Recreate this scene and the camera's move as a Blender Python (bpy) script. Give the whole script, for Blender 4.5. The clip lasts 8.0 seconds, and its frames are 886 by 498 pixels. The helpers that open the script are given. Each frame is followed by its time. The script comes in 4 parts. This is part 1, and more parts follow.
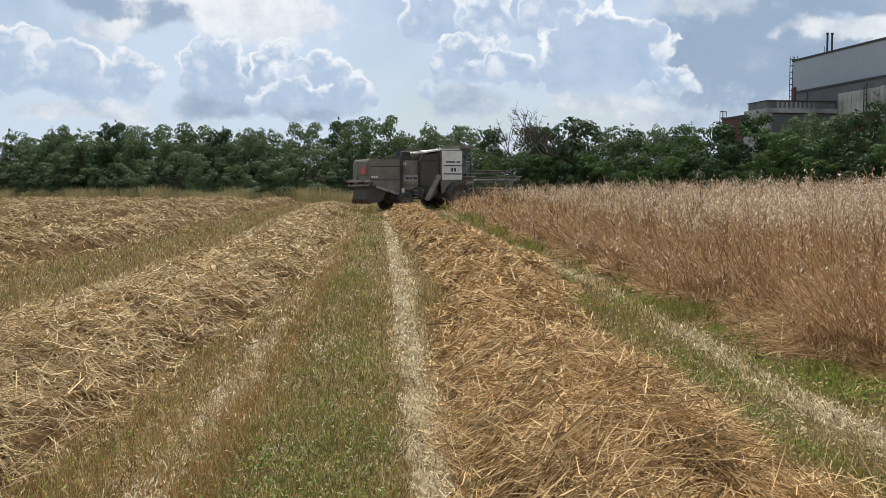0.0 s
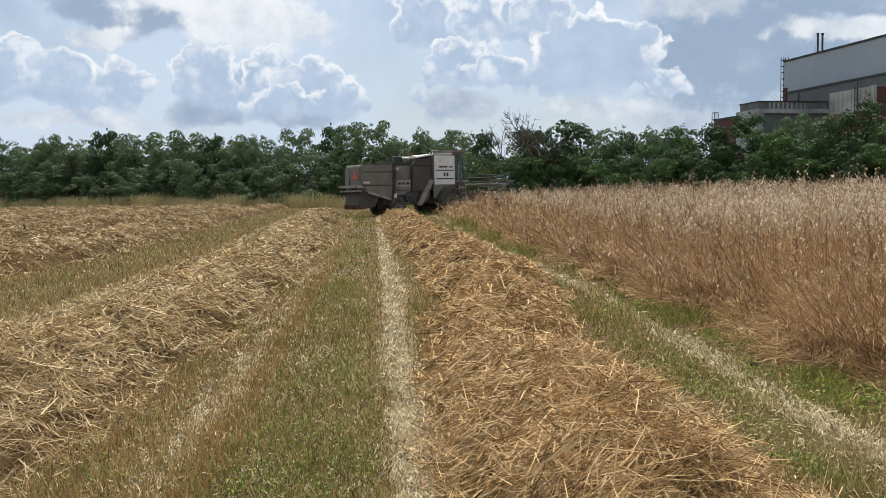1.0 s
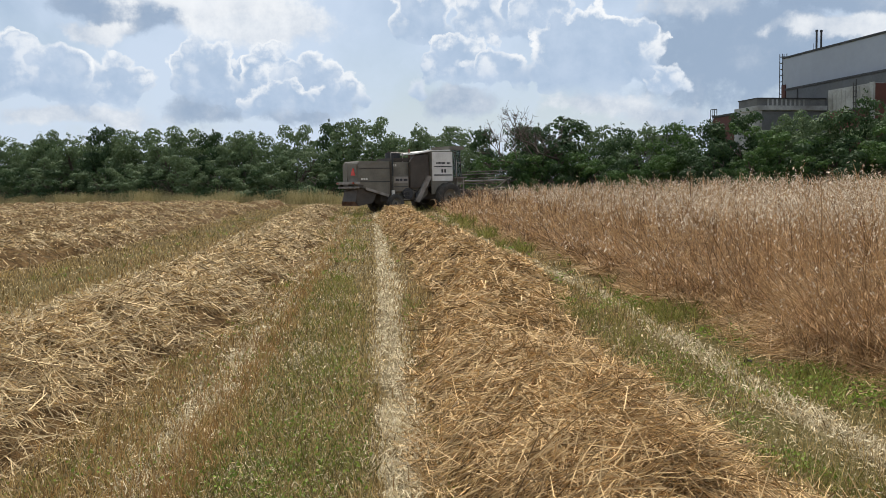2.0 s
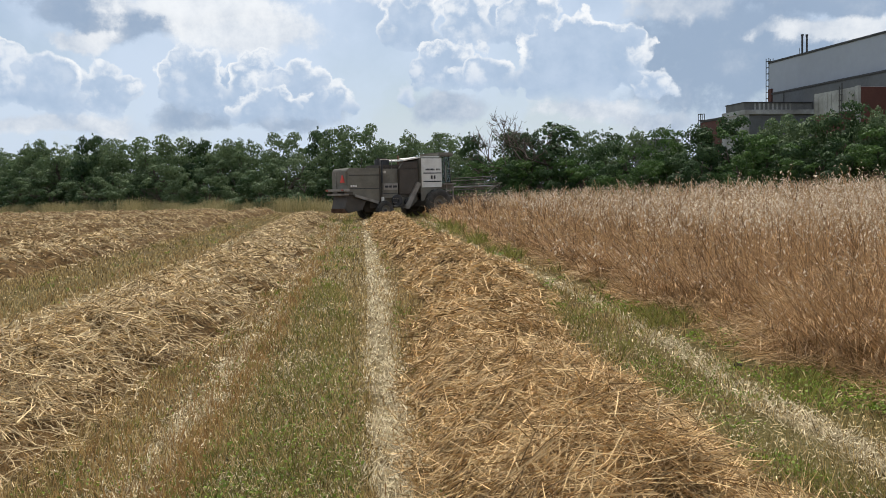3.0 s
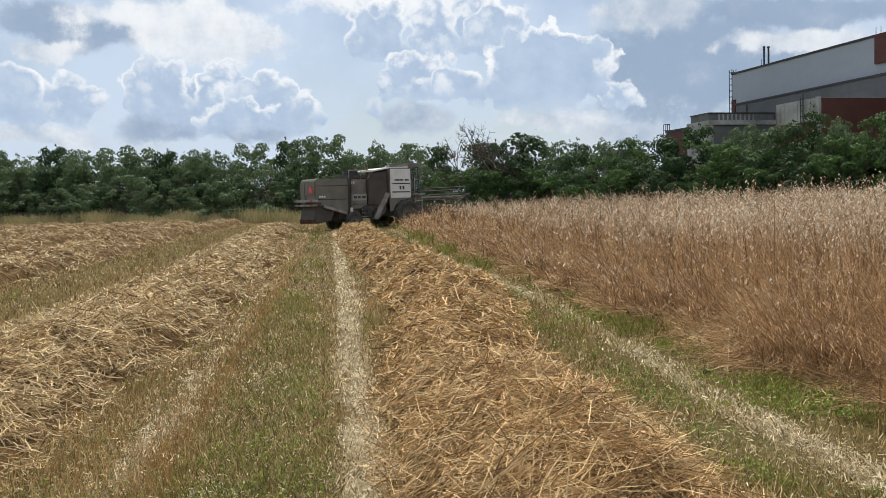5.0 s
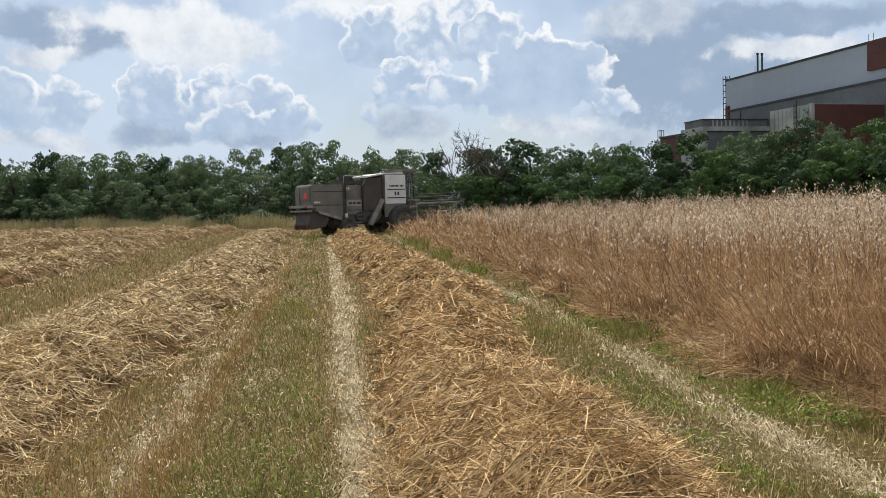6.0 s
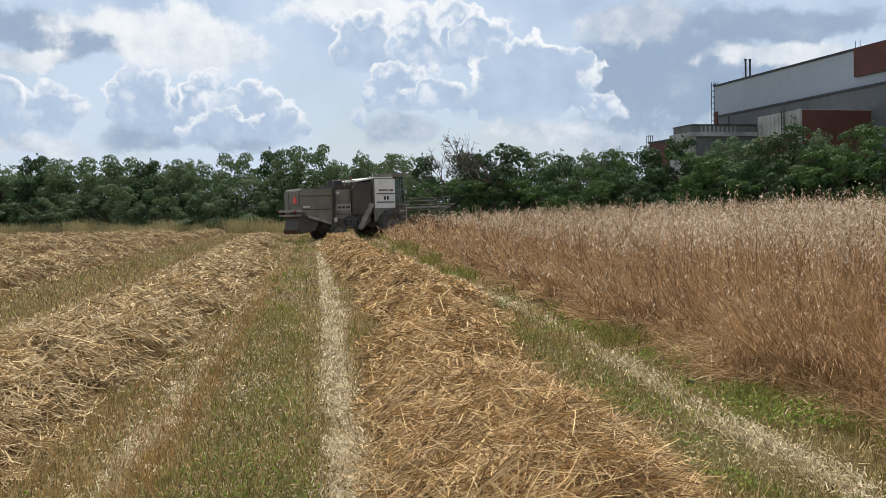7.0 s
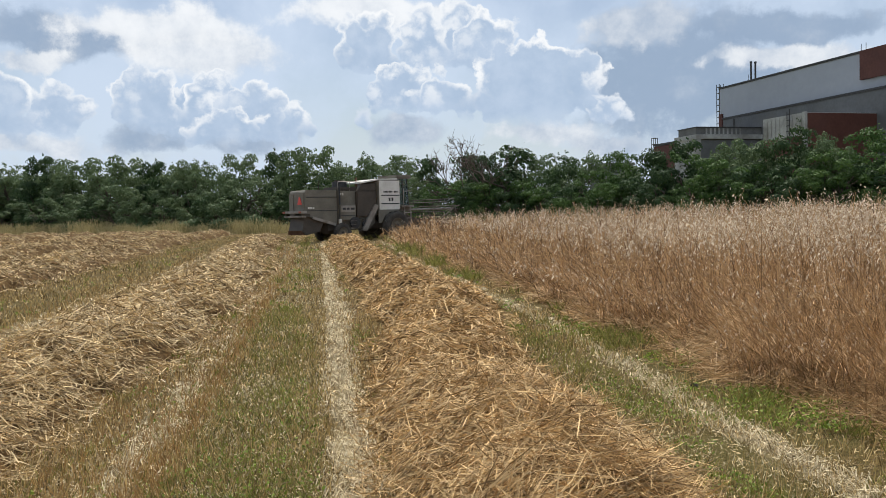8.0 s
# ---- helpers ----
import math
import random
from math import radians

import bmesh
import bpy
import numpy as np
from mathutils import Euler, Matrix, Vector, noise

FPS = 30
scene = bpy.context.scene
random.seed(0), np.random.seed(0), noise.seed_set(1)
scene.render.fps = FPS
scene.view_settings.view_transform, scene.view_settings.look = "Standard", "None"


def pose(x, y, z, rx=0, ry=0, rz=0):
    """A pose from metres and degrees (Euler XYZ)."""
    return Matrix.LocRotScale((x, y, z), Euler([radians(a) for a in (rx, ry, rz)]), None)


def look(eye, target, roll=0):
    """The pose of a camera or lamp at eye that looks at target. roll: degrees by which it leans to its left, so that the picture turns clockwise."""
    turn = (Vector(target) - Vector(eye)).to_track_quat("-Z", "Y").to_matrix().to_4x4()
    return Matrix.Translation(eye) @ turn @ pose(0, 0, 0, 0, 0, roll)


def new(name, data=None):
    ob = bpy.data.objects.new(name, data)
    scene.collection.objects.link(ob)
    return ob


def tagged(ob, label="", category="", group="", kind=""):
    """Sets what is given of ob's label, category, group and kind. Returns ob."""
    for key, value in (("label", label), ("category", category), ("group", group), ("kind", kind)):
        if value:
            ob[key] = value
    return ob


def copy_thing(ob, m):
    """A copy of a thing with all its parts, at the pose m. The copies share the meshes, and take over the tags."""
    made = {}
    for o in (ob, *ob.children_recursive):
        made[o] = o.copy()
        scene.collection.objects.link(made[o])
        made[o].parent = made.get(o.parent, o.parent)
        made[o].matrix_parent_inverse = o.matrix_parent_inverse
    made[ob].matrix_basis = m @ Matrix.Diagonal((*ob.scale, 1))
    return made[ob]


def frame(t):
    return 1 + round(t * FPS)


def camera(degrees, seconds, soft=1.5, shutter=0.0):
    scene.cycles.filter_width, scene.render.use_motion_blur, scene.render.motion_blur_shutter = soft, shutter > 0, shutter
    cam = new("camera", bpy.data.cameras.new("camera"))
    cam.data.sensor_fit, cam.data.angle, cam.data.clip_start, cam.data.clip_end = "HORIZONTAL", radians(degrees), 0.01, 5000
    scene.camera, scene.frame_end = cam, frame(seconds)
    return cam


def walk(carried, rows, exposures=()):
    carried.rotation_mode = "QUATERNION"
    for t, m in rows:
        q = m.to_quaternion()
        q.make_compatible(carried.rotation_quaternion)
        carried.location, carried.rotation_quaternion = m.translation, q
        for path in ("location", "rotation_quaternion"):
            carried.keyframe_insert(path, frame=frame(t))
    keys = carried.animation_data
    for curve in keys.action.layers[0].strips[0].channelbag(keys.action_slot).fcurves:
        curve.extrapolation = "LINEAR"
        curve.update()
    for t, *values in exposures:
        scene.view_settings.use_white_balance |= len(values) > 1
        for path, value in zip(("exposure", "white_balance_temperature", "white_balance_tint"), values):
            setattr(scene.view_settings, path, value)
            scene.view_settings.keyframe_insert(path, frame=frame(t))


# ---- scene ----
cam = camera(55.4, 8.0, soft=0.5)
walk(cam, [
    (0.0, look((-0.119, -0.206, 1.580), (-0.125, 1.789, 1.435), -0.3)),
    (0.5, look((-0.094, -0.079, 1.622), (-0.098, 1.917, 1.485), -0.7)),
    (1.0, look((-0.054, -0.034, 1.606), (-0.047, 1.961, 1.471), -1.0)),
    (1.5, look((-0.003, -0.003, 1.596), (0.004, 1.992, 1.450), -0.9)),
    (3.0, look((0.000, 0.001, 1.603), (0.034, 1.997, 1.474), -1.4)),
    (3.5, look((0.005, 0.006, 1.600), (0.066, 2.002, 1.477), -1.6)),
    (4.0, look((0.000, 0.000, 1.600), (0.084, 1.994, 1.482), -1.6)),
    (4.5, look((-0.007, 0.011, 1.601), (0.092, 2.006, 1.488), -1.6)),
    (6.0, look((-0.027, 0.003, 1.604), (0.094, 1.997, 1.511), -1.6)),
    (6.5, look((-0.025, 0.003, 1.603), (0.107, 1.996, 1.515), -1.5)),
    (7.0, look((-0.021, -0.003, 1.602), (0.125, 1.989, 1.519), -1.5)),
    (7.5, look((-0.024, -0.004, 1.604), (0.125, 1.989, 1.523), -1.4)),
    (8.0, look((-0.026, -0.013, 1.609), (0.110, 1.981, 1.530), -1.3)),
], exposures=[(0.0, 0.0), (8.0, 0.0)])

# ---- world and sun ----
SUN_EL, SUN_AZ = 61.0, -2.0          # degrees; azimuth from +y, clockwise


def build_world():
    w = bpy.data.worlds.new("summer_sky")
    w.use_nodes = True
    scene.world = w
    nt = w.node_tree
    nt.nodes.clear()
    N, L = nt.nodes.new, nt.links.new

    def put(sock, v):
        if isinstance(v, bpy.types.NodeSocket):
            L(v, sock)
        else:
            sock.default_value = v

    def op(kind, a, b=0.0, c=0.0, clamp=False):
        n = N("ShaderNodeMath")
        n.operation, n.use_clamp = kind, clamp
        put(n.inputs[0], a), put(n.inputs[1], b), put(n.inputs[2], c)
        return n.outputs[0]

    def ramp(v, lo, hi, a=0.0, b=1.0):
        n = N("ShaderNodeMapRange")
        n.interpolation_type = "SMOOTHSTEP"
        put(n.inputs[0], v)
        for i, q in enumerate((lo, hi, a, b)):
            put(n.inputs[i + 1], q)
        return n.outputs[0]

    def mix(f, a, b):
        n = N("ShaderNodeMix")
        n.data_type = "RGBA"
        put(n.inputs[0], f), put(n.inputs[6], a), put(n.inputs[7], b)
        return n.outputs[2]

    def fbm(vec, scale, detail=6.0, rough=0.55):
        n = N("ShaderNodeTexNoise")
        n.noise_dimensions = "3D"
        put(n.inputs["Vector"], vec)
        n.inputs["Scale"].default_value, n.inputs["Detail"].default_value = scale, detail
        n.inputs["Roughness"].default_value = rough
        return n

    sky = N("ShaderNodeTexSky")
    sky.sky_type, sky.sun_disc = "NISHITA", False
    sky.sun_elevation, sky.sun_rotation = radians(SUN_EL), radians(SUN_AZ)
    sky.air_density, sky.dust_density, sky.ozone_density = 1.0, 1.6, 1.0
    tint = N("ShaderNodeVectorMath")
    tint.operation = "SCALE"
    L(sky.outputs[0], tint.inputs[0])
    tint.inputs[3].default_value = SKY_GAIN

    co = N("ShaderNodeTexCoord").outputs["Generated"]
    xyz = N("ShaderNodeSeparateXYZ")
    L(co, xyz.inputs[0])
    az = op("ARCTAN2", xyz.outputs[0], xyz.outputs[1])
    el = op("ARCSINE", xyz.outputs[2])
    flat = N("ShaderNodeCombineXYZ")
    L(az, flat.inputs[0]), L(el, flat.inputs[1])
    flat = flat.outputs[0]

    # outlines pushed about by noise, with round puffs on top of that
    def shifted(vec, amount, n):
        s, k, t = (N("ShaderNodeVectorMath") for _ in range(3))
        s.operation, k.operation = "SUBTRACT", "SCALE"
        L(n.outputs["Color"], s.inputs[0])
        s.inputs[1].default_value = (0.5, 0.5, 0.5)
        L(s.outputs[0], k.inputs[0])
        k.inputs[3].default_value = amount
        L(vec, t.inputs[0]), L(k.outputs[0], t.inputs[1])
        return t.outputs[0]

    bent = shifted(shifted(flat, 0.040, fbm(flat, 15.0, 6.0, 0.6)), 0.014, fbm(flat, 70.0, 4.0, 0.6))
    loose = shifted(flat, 0.075, fbm(flat, 9.0, 8.0, 0.6))
    vo = N("ShaderNodeTexVoronoi")
    vo.feature = "SMOOTH_F1"
    L(shifted(flat, 0.03, fbm(flat, 30.0, 5.0)), vo.inputs["Vector"])
    vo.inputs["Scale"].default_value, vo.inputs["Smoothness"].default_value = 44.0, 0.25
    puff = op("MULTIPLY", op("SUBTRACT", 0.42, vo.outputs["Distance"]), 0.75)
    fine = op("SUBTRACT", fbm(flat, 24.0, 8.0, 0.62).outputs[0], 0.5)

    def reach(vec, a, e, ra, re):
        s, m, ln = (N("ShaderNodeVectorMath") for _ in range(3))
        s.operation, m.operation, ln.operation = "SUBTRACT", "MULTIPLY", "LENGTH"
        L(vec, s.inputs[0])
        s.inputs[1].default_value = (a, e, 0)
        L(s.outputs[0], m.inputs[0])
        m.inputs[1].default_value = (1 / ra, 1 / re, 0)
        L(m.outputs[0], ln.inputs[0])
        return op("SUBTRACT", 1.0, ln.outputs["Value"]), m.outputs[0]

    # thin veil over the blue, thicker towards the horizon
    veil = op("MULTIPLY", ramp(fbm(loose, 5.0, 5.0).outputs[0], 0.30, 0.60), 0.85)
    sheet = mix(op("MAXIMUM", veil, ramp(el, 0.15, 0.02, 0.0, 0.8)), tint.outputs[0], VEIL)
    # the rest of the dome: broken cloud of the same kind
    rest = op("MULTIPLY", ramp(fbm(co, 2.6, 7.0, 0.55).outputs[0], 0.40, 0.60),
              op("MAXIMUM", ramp(op("ABSOLUTE", az), 0.58, 0.80), ramp(el, 0.25, 0.40)))
    sheet = mix(op("MULTIPLY", rest, 0.8), sheet, mix(ramp(fine, -0.15, 0.25), CLOUD_CORE, CLOUD_RIM))
    for a, e, ra, re, white in SOFT_BANKS:
        d, _ = reach(loose, a, e, ra, re)
        d = op("ADD", d, op("MULTIPLY", fine, 1.3))
        tone = mix(ramp(op("ADD", fine, white - 0.5), -0.5, 0.5), CLOUD_DARK, CLOUD_RIM)
        sheet = mix(op("MULTIPLY", ramp(d, -0.05, 0.45), 0.9), sheet, tone)
    for a, e, ra, re, rim, white in HEADS:
        d, rel = reach(bent, a, e, ra, re)
        sp = N("ShaderNodeSeparateXYZ")
        L(rel, sp.inputs[0])
        high = sp.outputs[1]
        dp = op("ADD", d, op("MULTIPLY", puff, min(1.0, 0.045 / ra)))
        edge = op("MULTIPLY", ramp(op("ADD", dp, op("MULTIPLY", fine, 1.1)), 0.018 / ra, 0.0), ramp(high, -0.5, 0.35))
        puffy = op("MULTIPLY", ramp(op("ADD", puff, op("MULTIPLY", fine, 1.6)), -0.10, 0.30), ramp(high, -0.9, 0.5, 0.15 * white, white))
        tone = mix(op("MAXIMUM", op("MULTIPLY", edge, rim), puffy), mix(ramp(fine, -0.22, 0.22), CLOUD_SHADE, CLOUD_CORE), CLOUD_RIM)
        body = op("MULTIPLY", op("MULTIPLY", ramp(dp, 0.0, 0.006 / ra), 0.94), ramp(high, -1.05, -0.45))
        sheet = mix(body, sheet, tone)
    out = sheet
    bg = N("ShaderNodeBackground")
    L(out, bg.inputs[0])
    bg.inputs[1].default_value = SKY_STRENGTH
    o = N("ShaderNodeOutputWorld")
    L(bg.outputs[0], o.inputs[0])


# wide soft banks: azimuth, elevation, half width, half height in radians, whiteness
SOFT_BANKS = [
    (0.350, 0.145, 0.150, 0.080, 0.02), (-0.370, 0.207, 0.080, 0.028, 0.10), (-0.310, 0.192, 0.070, 0.022, 0.12), (-0.250, 0.216, 0.120, 0.030, 0.80), (-0.380, 0.178, 0.050, 0.012, 0.58), (-0.200, 0.186, 0.100, 0.034, 0.66),
    (0.455, 0.196, 0.130, 0.024, 0.06), (0.455, 0.163, 0.090, 0.018, 0.62), (0.300, 0.208, 0.070, 0.028, 0.42), (-0.265, 0.094, 0.060, 0.016, 0.20),
    (-0.150, 0.094, 0.080, 0.017, 0.20), (0.025, 0.098, 0.055, 0.020, 0.32), (0.190, 0.094, 0.070, 0.016, 0.55), (0.265, 0.080, 0.060, 0.014, 0.40),
    (-0.400, 0.088, 0.090, 0.016, 0.50), (0.000, 0.235, 0.130, 0.022, 0.80),
]
# heads of cumulus: azimuth, elevation, half width, half height, strength of the lit rim, whiteness inside
HEADS = [
    (-0.464, 0.130, 0.045, 0.045, 0.9, 0.6), (-0.355, 0.124, 0.042, 0.034, 0.8, 0.8), (-0.414, 0.126, 0.040, 0.044, 1.0, 0.15),
    (-0.225, 0.125, 0.060, 0.036, 0.8, 0.8), (-0.262, 0.132, 0.044, 0.044, 1.0, 0.4), (-0.190, 0.132, 0.050, 0.040, 1.0, 0.8),
    (-0.120, 0.108, 0.040, 0.032, 0.9, 0.3), (-0.148, 0.124, 0.044, 0.044, 1.0, 0.35), (-0.175, 0.106, 0.050, 0.024, 0.9, 0.3),
    (-0.013, 0.196, 0.044, 0.046, 1.0, 0.08), (0.093, 0.212, 0.036, 0.050, 1.0, 0.7), (0.055, 0.203, 0.036, 0.045, 1.0, 0.75),
    (0.026, 0.148, 0.050, 0.034, 0.9, 0.85), (0.075, 0.142, 0.045, 0.032, 0.9, 0.7), (0.125, 0.200, 0.046, 0.036, 1.0, 0.5),
    (0.236, 0.142, 0.030, 0.042, 0.9, 0.75), (0.262, 0.118, 0.030, 0.022, 0.8, 0.8), (0.180, 0.152, 0.080, 0.058, 1.0, 0.0), (-0.022, 0.114, 0.016, 0.018, 0.5, 0.3),
]
SKY_STRENGTH, SKY_GAIN = 0.1, 1.0
CLOUD_DARK, CLOUD_SHADE = (3.1, 4.1, 5.6, 1), (4.1, 5.3, 7.0, 1)
CLOUD_RIM, CLOUD_CORE, VEIL = (9.6, 9.8, 10.0, 1), (5.2, 6.3, 7.9, 1), (6.3, 7.4, 9.0, 1)
build_world()

sun = new("sun", bpy.data.lights.new("sun", "SUN"))
sun.data.energy, sun.data.angle, sun.data.color = 5.0, radians(0.6), (1.0, 0.95, 0.86)
sa, se = radians(SUN_AZ), radians(SUN_EL)
sun.matrix_world = look((0, 0, 60), (-math.sin(sa) * math.cos(se), -math.cos(sa) * math.cos(se), 60 - math.sin(se)))

# ---- materials ----


def material(name, a, b, rough=0.7, metal=0.0, scale=3.0, bump=0.0, island=0.0, through_light=0.0, obj=0.0, grime=None, spec=0.4):
    """Two colours mixed by noise at two sizes, with relief, variation from piece to piece and thin-leaf translucency."""
    m = bpy.data.materials.new(name)
    m.use_nodes = True
    nt = m.node_tree
    N, L = nt.nodes.new, nt.links.new
    p = nt.nodes["Principled BSDF"]
    co = N("ShaderNodeTexCoord").outputs["Object"]
    n1, n2 = N("ShaderNodeTexNoise"), N("ShaderNodeTexNoise")
    for n, s in ((n1, scale), (n2, scale * 9)):
        L(co, n.inputs["Vector"])
        n.inputs["Scale"].default_value, n.inputs["Detail"].default_value = s, 5
    av = N("ShaderNodeMath")
    av.operation = "MULTIPLY_ADD"
    L(n1.outputs[0], av.inputs[0])
    av.inputs[1].default_value = 1.7
    L(n2.outputs[0], av.inputs[2])
    rg = N("ShaderNodeMapRange")
    L(av.outputs[0], rg.inputs[0])
    rg.inputs[1].default_value, rg.inputs[2].default_value = 0.95, 1.75
    fac = rg.outputs[0]
    if island or obj:
        r = N("ShaderNodeNewGeometry").outputs["Random Per Island"] if island else N("ShaderNodeObjectInfo").outputs["Random"]
        mx = N("ShaderNodeMix")
        mx.inputs[0].default_value = island or obj
        L(fac, mx.inputs[2]), L(r, mx.inputs[3])
        fac = mx.outputs[0]
    col = N("ShaderNodeMix")
    col.data_type = "RGBA"
    L(fac, col.inputs[0])
    col.inputs[6].default_value, col.inputs[7].default_value = (*a, 1), (*b, 1)
    out = col.outputs[2]
    if grime:
        g = N("ShaderNodeTexNoise")
        L(co, g.inputs["Vector"])
        g.inputs["Scale"].default_value, g.inputs["Detail"].default_value = scale * 0.6, 8
        gr = N("ShaderNodeMapRange")
        L(g.outputs[0], gr.inputs[0])
        gr.inputs[1].default_value, gr.inputs[2].default_value = 0.5, 0.72
        gm = N("ShaderNodeMix")
        gm.data_type = "RGBA"
        L(gr.outputs[0], gm.inputs[0]), L(out, gm.inputs[6])
        gm.inputs[7].default_value = (*grime, 1)
        out = gm.outputs[2]
    L(out, p.inputs["Base Color"])
    p.inputs["Roughness"].default_value, p.inputs["Metallic"].default_value = rough, metal
    p.inputs["Specular IOR Level"].default_value = spec
    if bump:
        bp = N("ShaderNodeBump")
        bp.inputs["Strength"].default_value, bp.inputs["Distance"].default_value = bump, 0.02
        L(n2.outputs[0], bp.inputs["Height"])
        L(bp.outputs[0], p.inputs["Normal"])
    if through_light:
        t = N("ShaderNodeBsdfTranslucent")
        L(out, t.inputs[0])
        ms = N("ShaderNodeMixShader")
        ms.inputs[0].default_value = through_light
        L(p.outputs[0], ms.inputs[1]), L(t.outputs[0], ms.inputs[2])
        L(ms.outputs[0], nt.nodes["Material Output"].inputs[0])
    return m


STRAW = material("straw", (0.070, 0.035, 0.012), (0.89, 0.62, 0.305), 0.6, scale=1.2, island=0.85, through_light=0.06, spec=0.12)
STRAW_LIGHT = material("weathered_straw", (0.085, 0.048, 0.019), (0.91, 0.695, 0.385), 0.6, scale=1.2, island=0.85, through_light=0.06, spec=0.12)
STRAW_PALE = material("bleached_straw", (0.19, 0.140, 0.068), (0.94, 0.81, 0.55), 0.6, scale=1.2, island=0.8, through_light=0.2, spec=0.12)
# packed straw under the strands, coloured dark to hold the shade between them
STRAW_CORE = material("shaded_straw_core", (0.035, 0.020, 0.007), (0.18, 0.106, 0.042), 0.9, scale=7, bump=0.9, spec=0.08)
STUBBLE = material("stubble", (0.075, 0.044, 0.014), (0.78, 0.575, 0.26), 0.55, scale=0.5, island=0.85, through_light=0.12, spec=0.12)
GRASS = material("grass_blades", (0.050, 0.050, 0.011), (0.355, 0.34, 0.095), 0.5, scale=0.5, island=0.75, through_light=0.35, spec=0.12)
CLOVER = material("clover_leaves", (0.060, 0.095, 0.011), (0.30, 0.39, 0.070), 0.55, scale=0.5, island=0.75, through_light=0.3, spec=0.12)
CROP = material("ripe_crop", (0.045, 0.020, 0.009), (0.66, 0.415, 0.205), 0.55, scale=0.35, island=0.85, through_light=0.18, spec=0.12)
# crop stalks in lighter tones, sunlight on the crossing stems put into the colour
LODGED_LIT = material("lodged_stalks", (0.095, 0.047, 0.018), (0.80, 0.555, 0.29), 0.5, scale=0.35, island=0.8, through_light=0.2, spec=0.12)
CHAFF = material("oat_husks", (0.30, 0.20, 0.115), (0.93, 0.81, 0.62), 0.5, scale=0.35, island=0.8, through_light=0.4, spec=0.12)
DRYGRASS = material("dry_grass", (0.20, 0.18, 0.075), (0.60, 0.50, 0.27), 0.6, scale=0.3, island=0.6, through_light=0.3, spec=0.12)
LEAF_A = material("leaves_dark", (0.017, 0.040, 0.017), (0.078, 0.128, 0.045), 0.62, scale=0.35, island=0.5, through_light=0.25, spec=0.18)
LEAF_B = material("leaves_fresh", (0.025, 0.060, 0.016), (0.105, 0.178, 0.048), 0.62, scale=0.35, island=0.5, through_light=0.35, spec=0.18)
# dull leaves, their base colour lifted to carry the haze over the hedge
LEAF_C = material("leaves_dull_hazed", (0.050, 0.083, 0.038), (0.175, 0.235, 0.105), 0.62, scale=0.35, island=0.5, through_light=0.25, spec=0.18)
BARK = material("bark", (0.05, 0.04, 0.03), (0.14, 0.11, 0.085), 0.9, scale=4, bump=0.8)

# ---- shape helpers ----
RNG = np.random.default_rng(7)


def np_mesh(name, V, Q, mat, parent=None, smooth=False):
    """One mesh object from arrays of points and of quads."""
    V, Q = np.asarray(V, float).reshape(-1, 3), np.asarray(Q, int).reshape(-1, 4)
    me = bpy.data.meshes.new(name)
    me.vertices.add(len(V))
    me.vertices.foreach_set("co", V.ravel())
    me.loops.add(4 * len(Q))
    me.loops.foreach_set("vertex_index", Q.ravel())
    me.polygons.add(len(Q))
    me.polygons.foreach_set("loop_start", np.arange(0, 4 * len(Q), 4))
    me.update(calc_edges=True)
    if smooth:
        me.polygons.foreach_set("use_smooth", np.ones(len(Q), bool))
    me.materials.append(mat)
    ob = new(name, me)
    ob.parent = parent
    return ob


def join(*pieces):
    Vs, Qs, n = [], [], 0
    for V, Q in pieces:
        V, Q = V.reshape(-1, 3), Q.reshape(-1, 4)
        Vs.append(V), Qs.append(Q + n)
        n += len(V)
    return np.concatenate(Vs), np.concatenate(Qs)


def ribbons(P, W):
    """Ribbons along the points P (n, k, 3), each with half-width vectors W (n, k, 3)."""
    n, k = P.shape[:2]
    V = np.stack([P - W, P + W], 2)
    i = np.arange(n)[:, None] * 2 * k + np.arange(k - 1)[None] * 2
    return V.reshape(-1, 3), np.stack([i, i + 1, i + 3, i + 2], -1).reshape(-1, 4)


def rhombs(P, way, side):
    """Small pointed blades: base, side, tip, side."""
    V = np.stack([P, P + way * 0.45 - side, P + way, P + way * 0.45 + side], 1)
    return V.reshape(-1, 3), np.arange(4 * len(P)).reshape(-1, 4)


def lattice(x, y, seed):
    """Smooth value noise from 0 to 1."""
    t = np.random.default_rng(seed).random((64, 64))
    xi, yi = np.floor(x).astype(int), np.floor(y).astype(int)
    fx, fy = x - xi, y - yi
    fx, fy = fx * fx * (3 - 2 * fx), fy * fy * (3 - 2 * fy)
    g = lambda a, b: t[a % 64, b % 64]
    return (g(xi, yi) * (1 - fx) + g(xi + 1, yi) * fx) * (1 - fy) + (g(xi, yi + 1) * (1 - fx) + g(xi + 1, yi + 1) * fx) * fy


def clouded(x, y, seed, octaves=3):
    return sum(lattice(x * 2 ** i, y * 2 ** i, seed + i) / 2 ** i for i in range(octaves)) / (2 - 2 ** (1 - octaves))


def step(v, lo, hi):
    q = np.clip((np.asarray(v, float) - lo) / (hi - lo), 0, 1)
    return q * q * (3 - 2 * q)


def ground_z(x, y):
    """The lie of the field: level at first, then a gentle swell."""
    far = step(np.hypot(x, y), 150, 400)
    return 0.32 * step(y, 24, 48) + 0.05 * (lattice(x * 0.45, y * 0.45, 3) - 0.5) * (1 - far)


def across(x, y):
    """Distance across the drill rows, which bear a little to one side."""
    return x + 0.078 * (y - 5)


def along(u, y):
    return u - 0.078 * (y - 5)


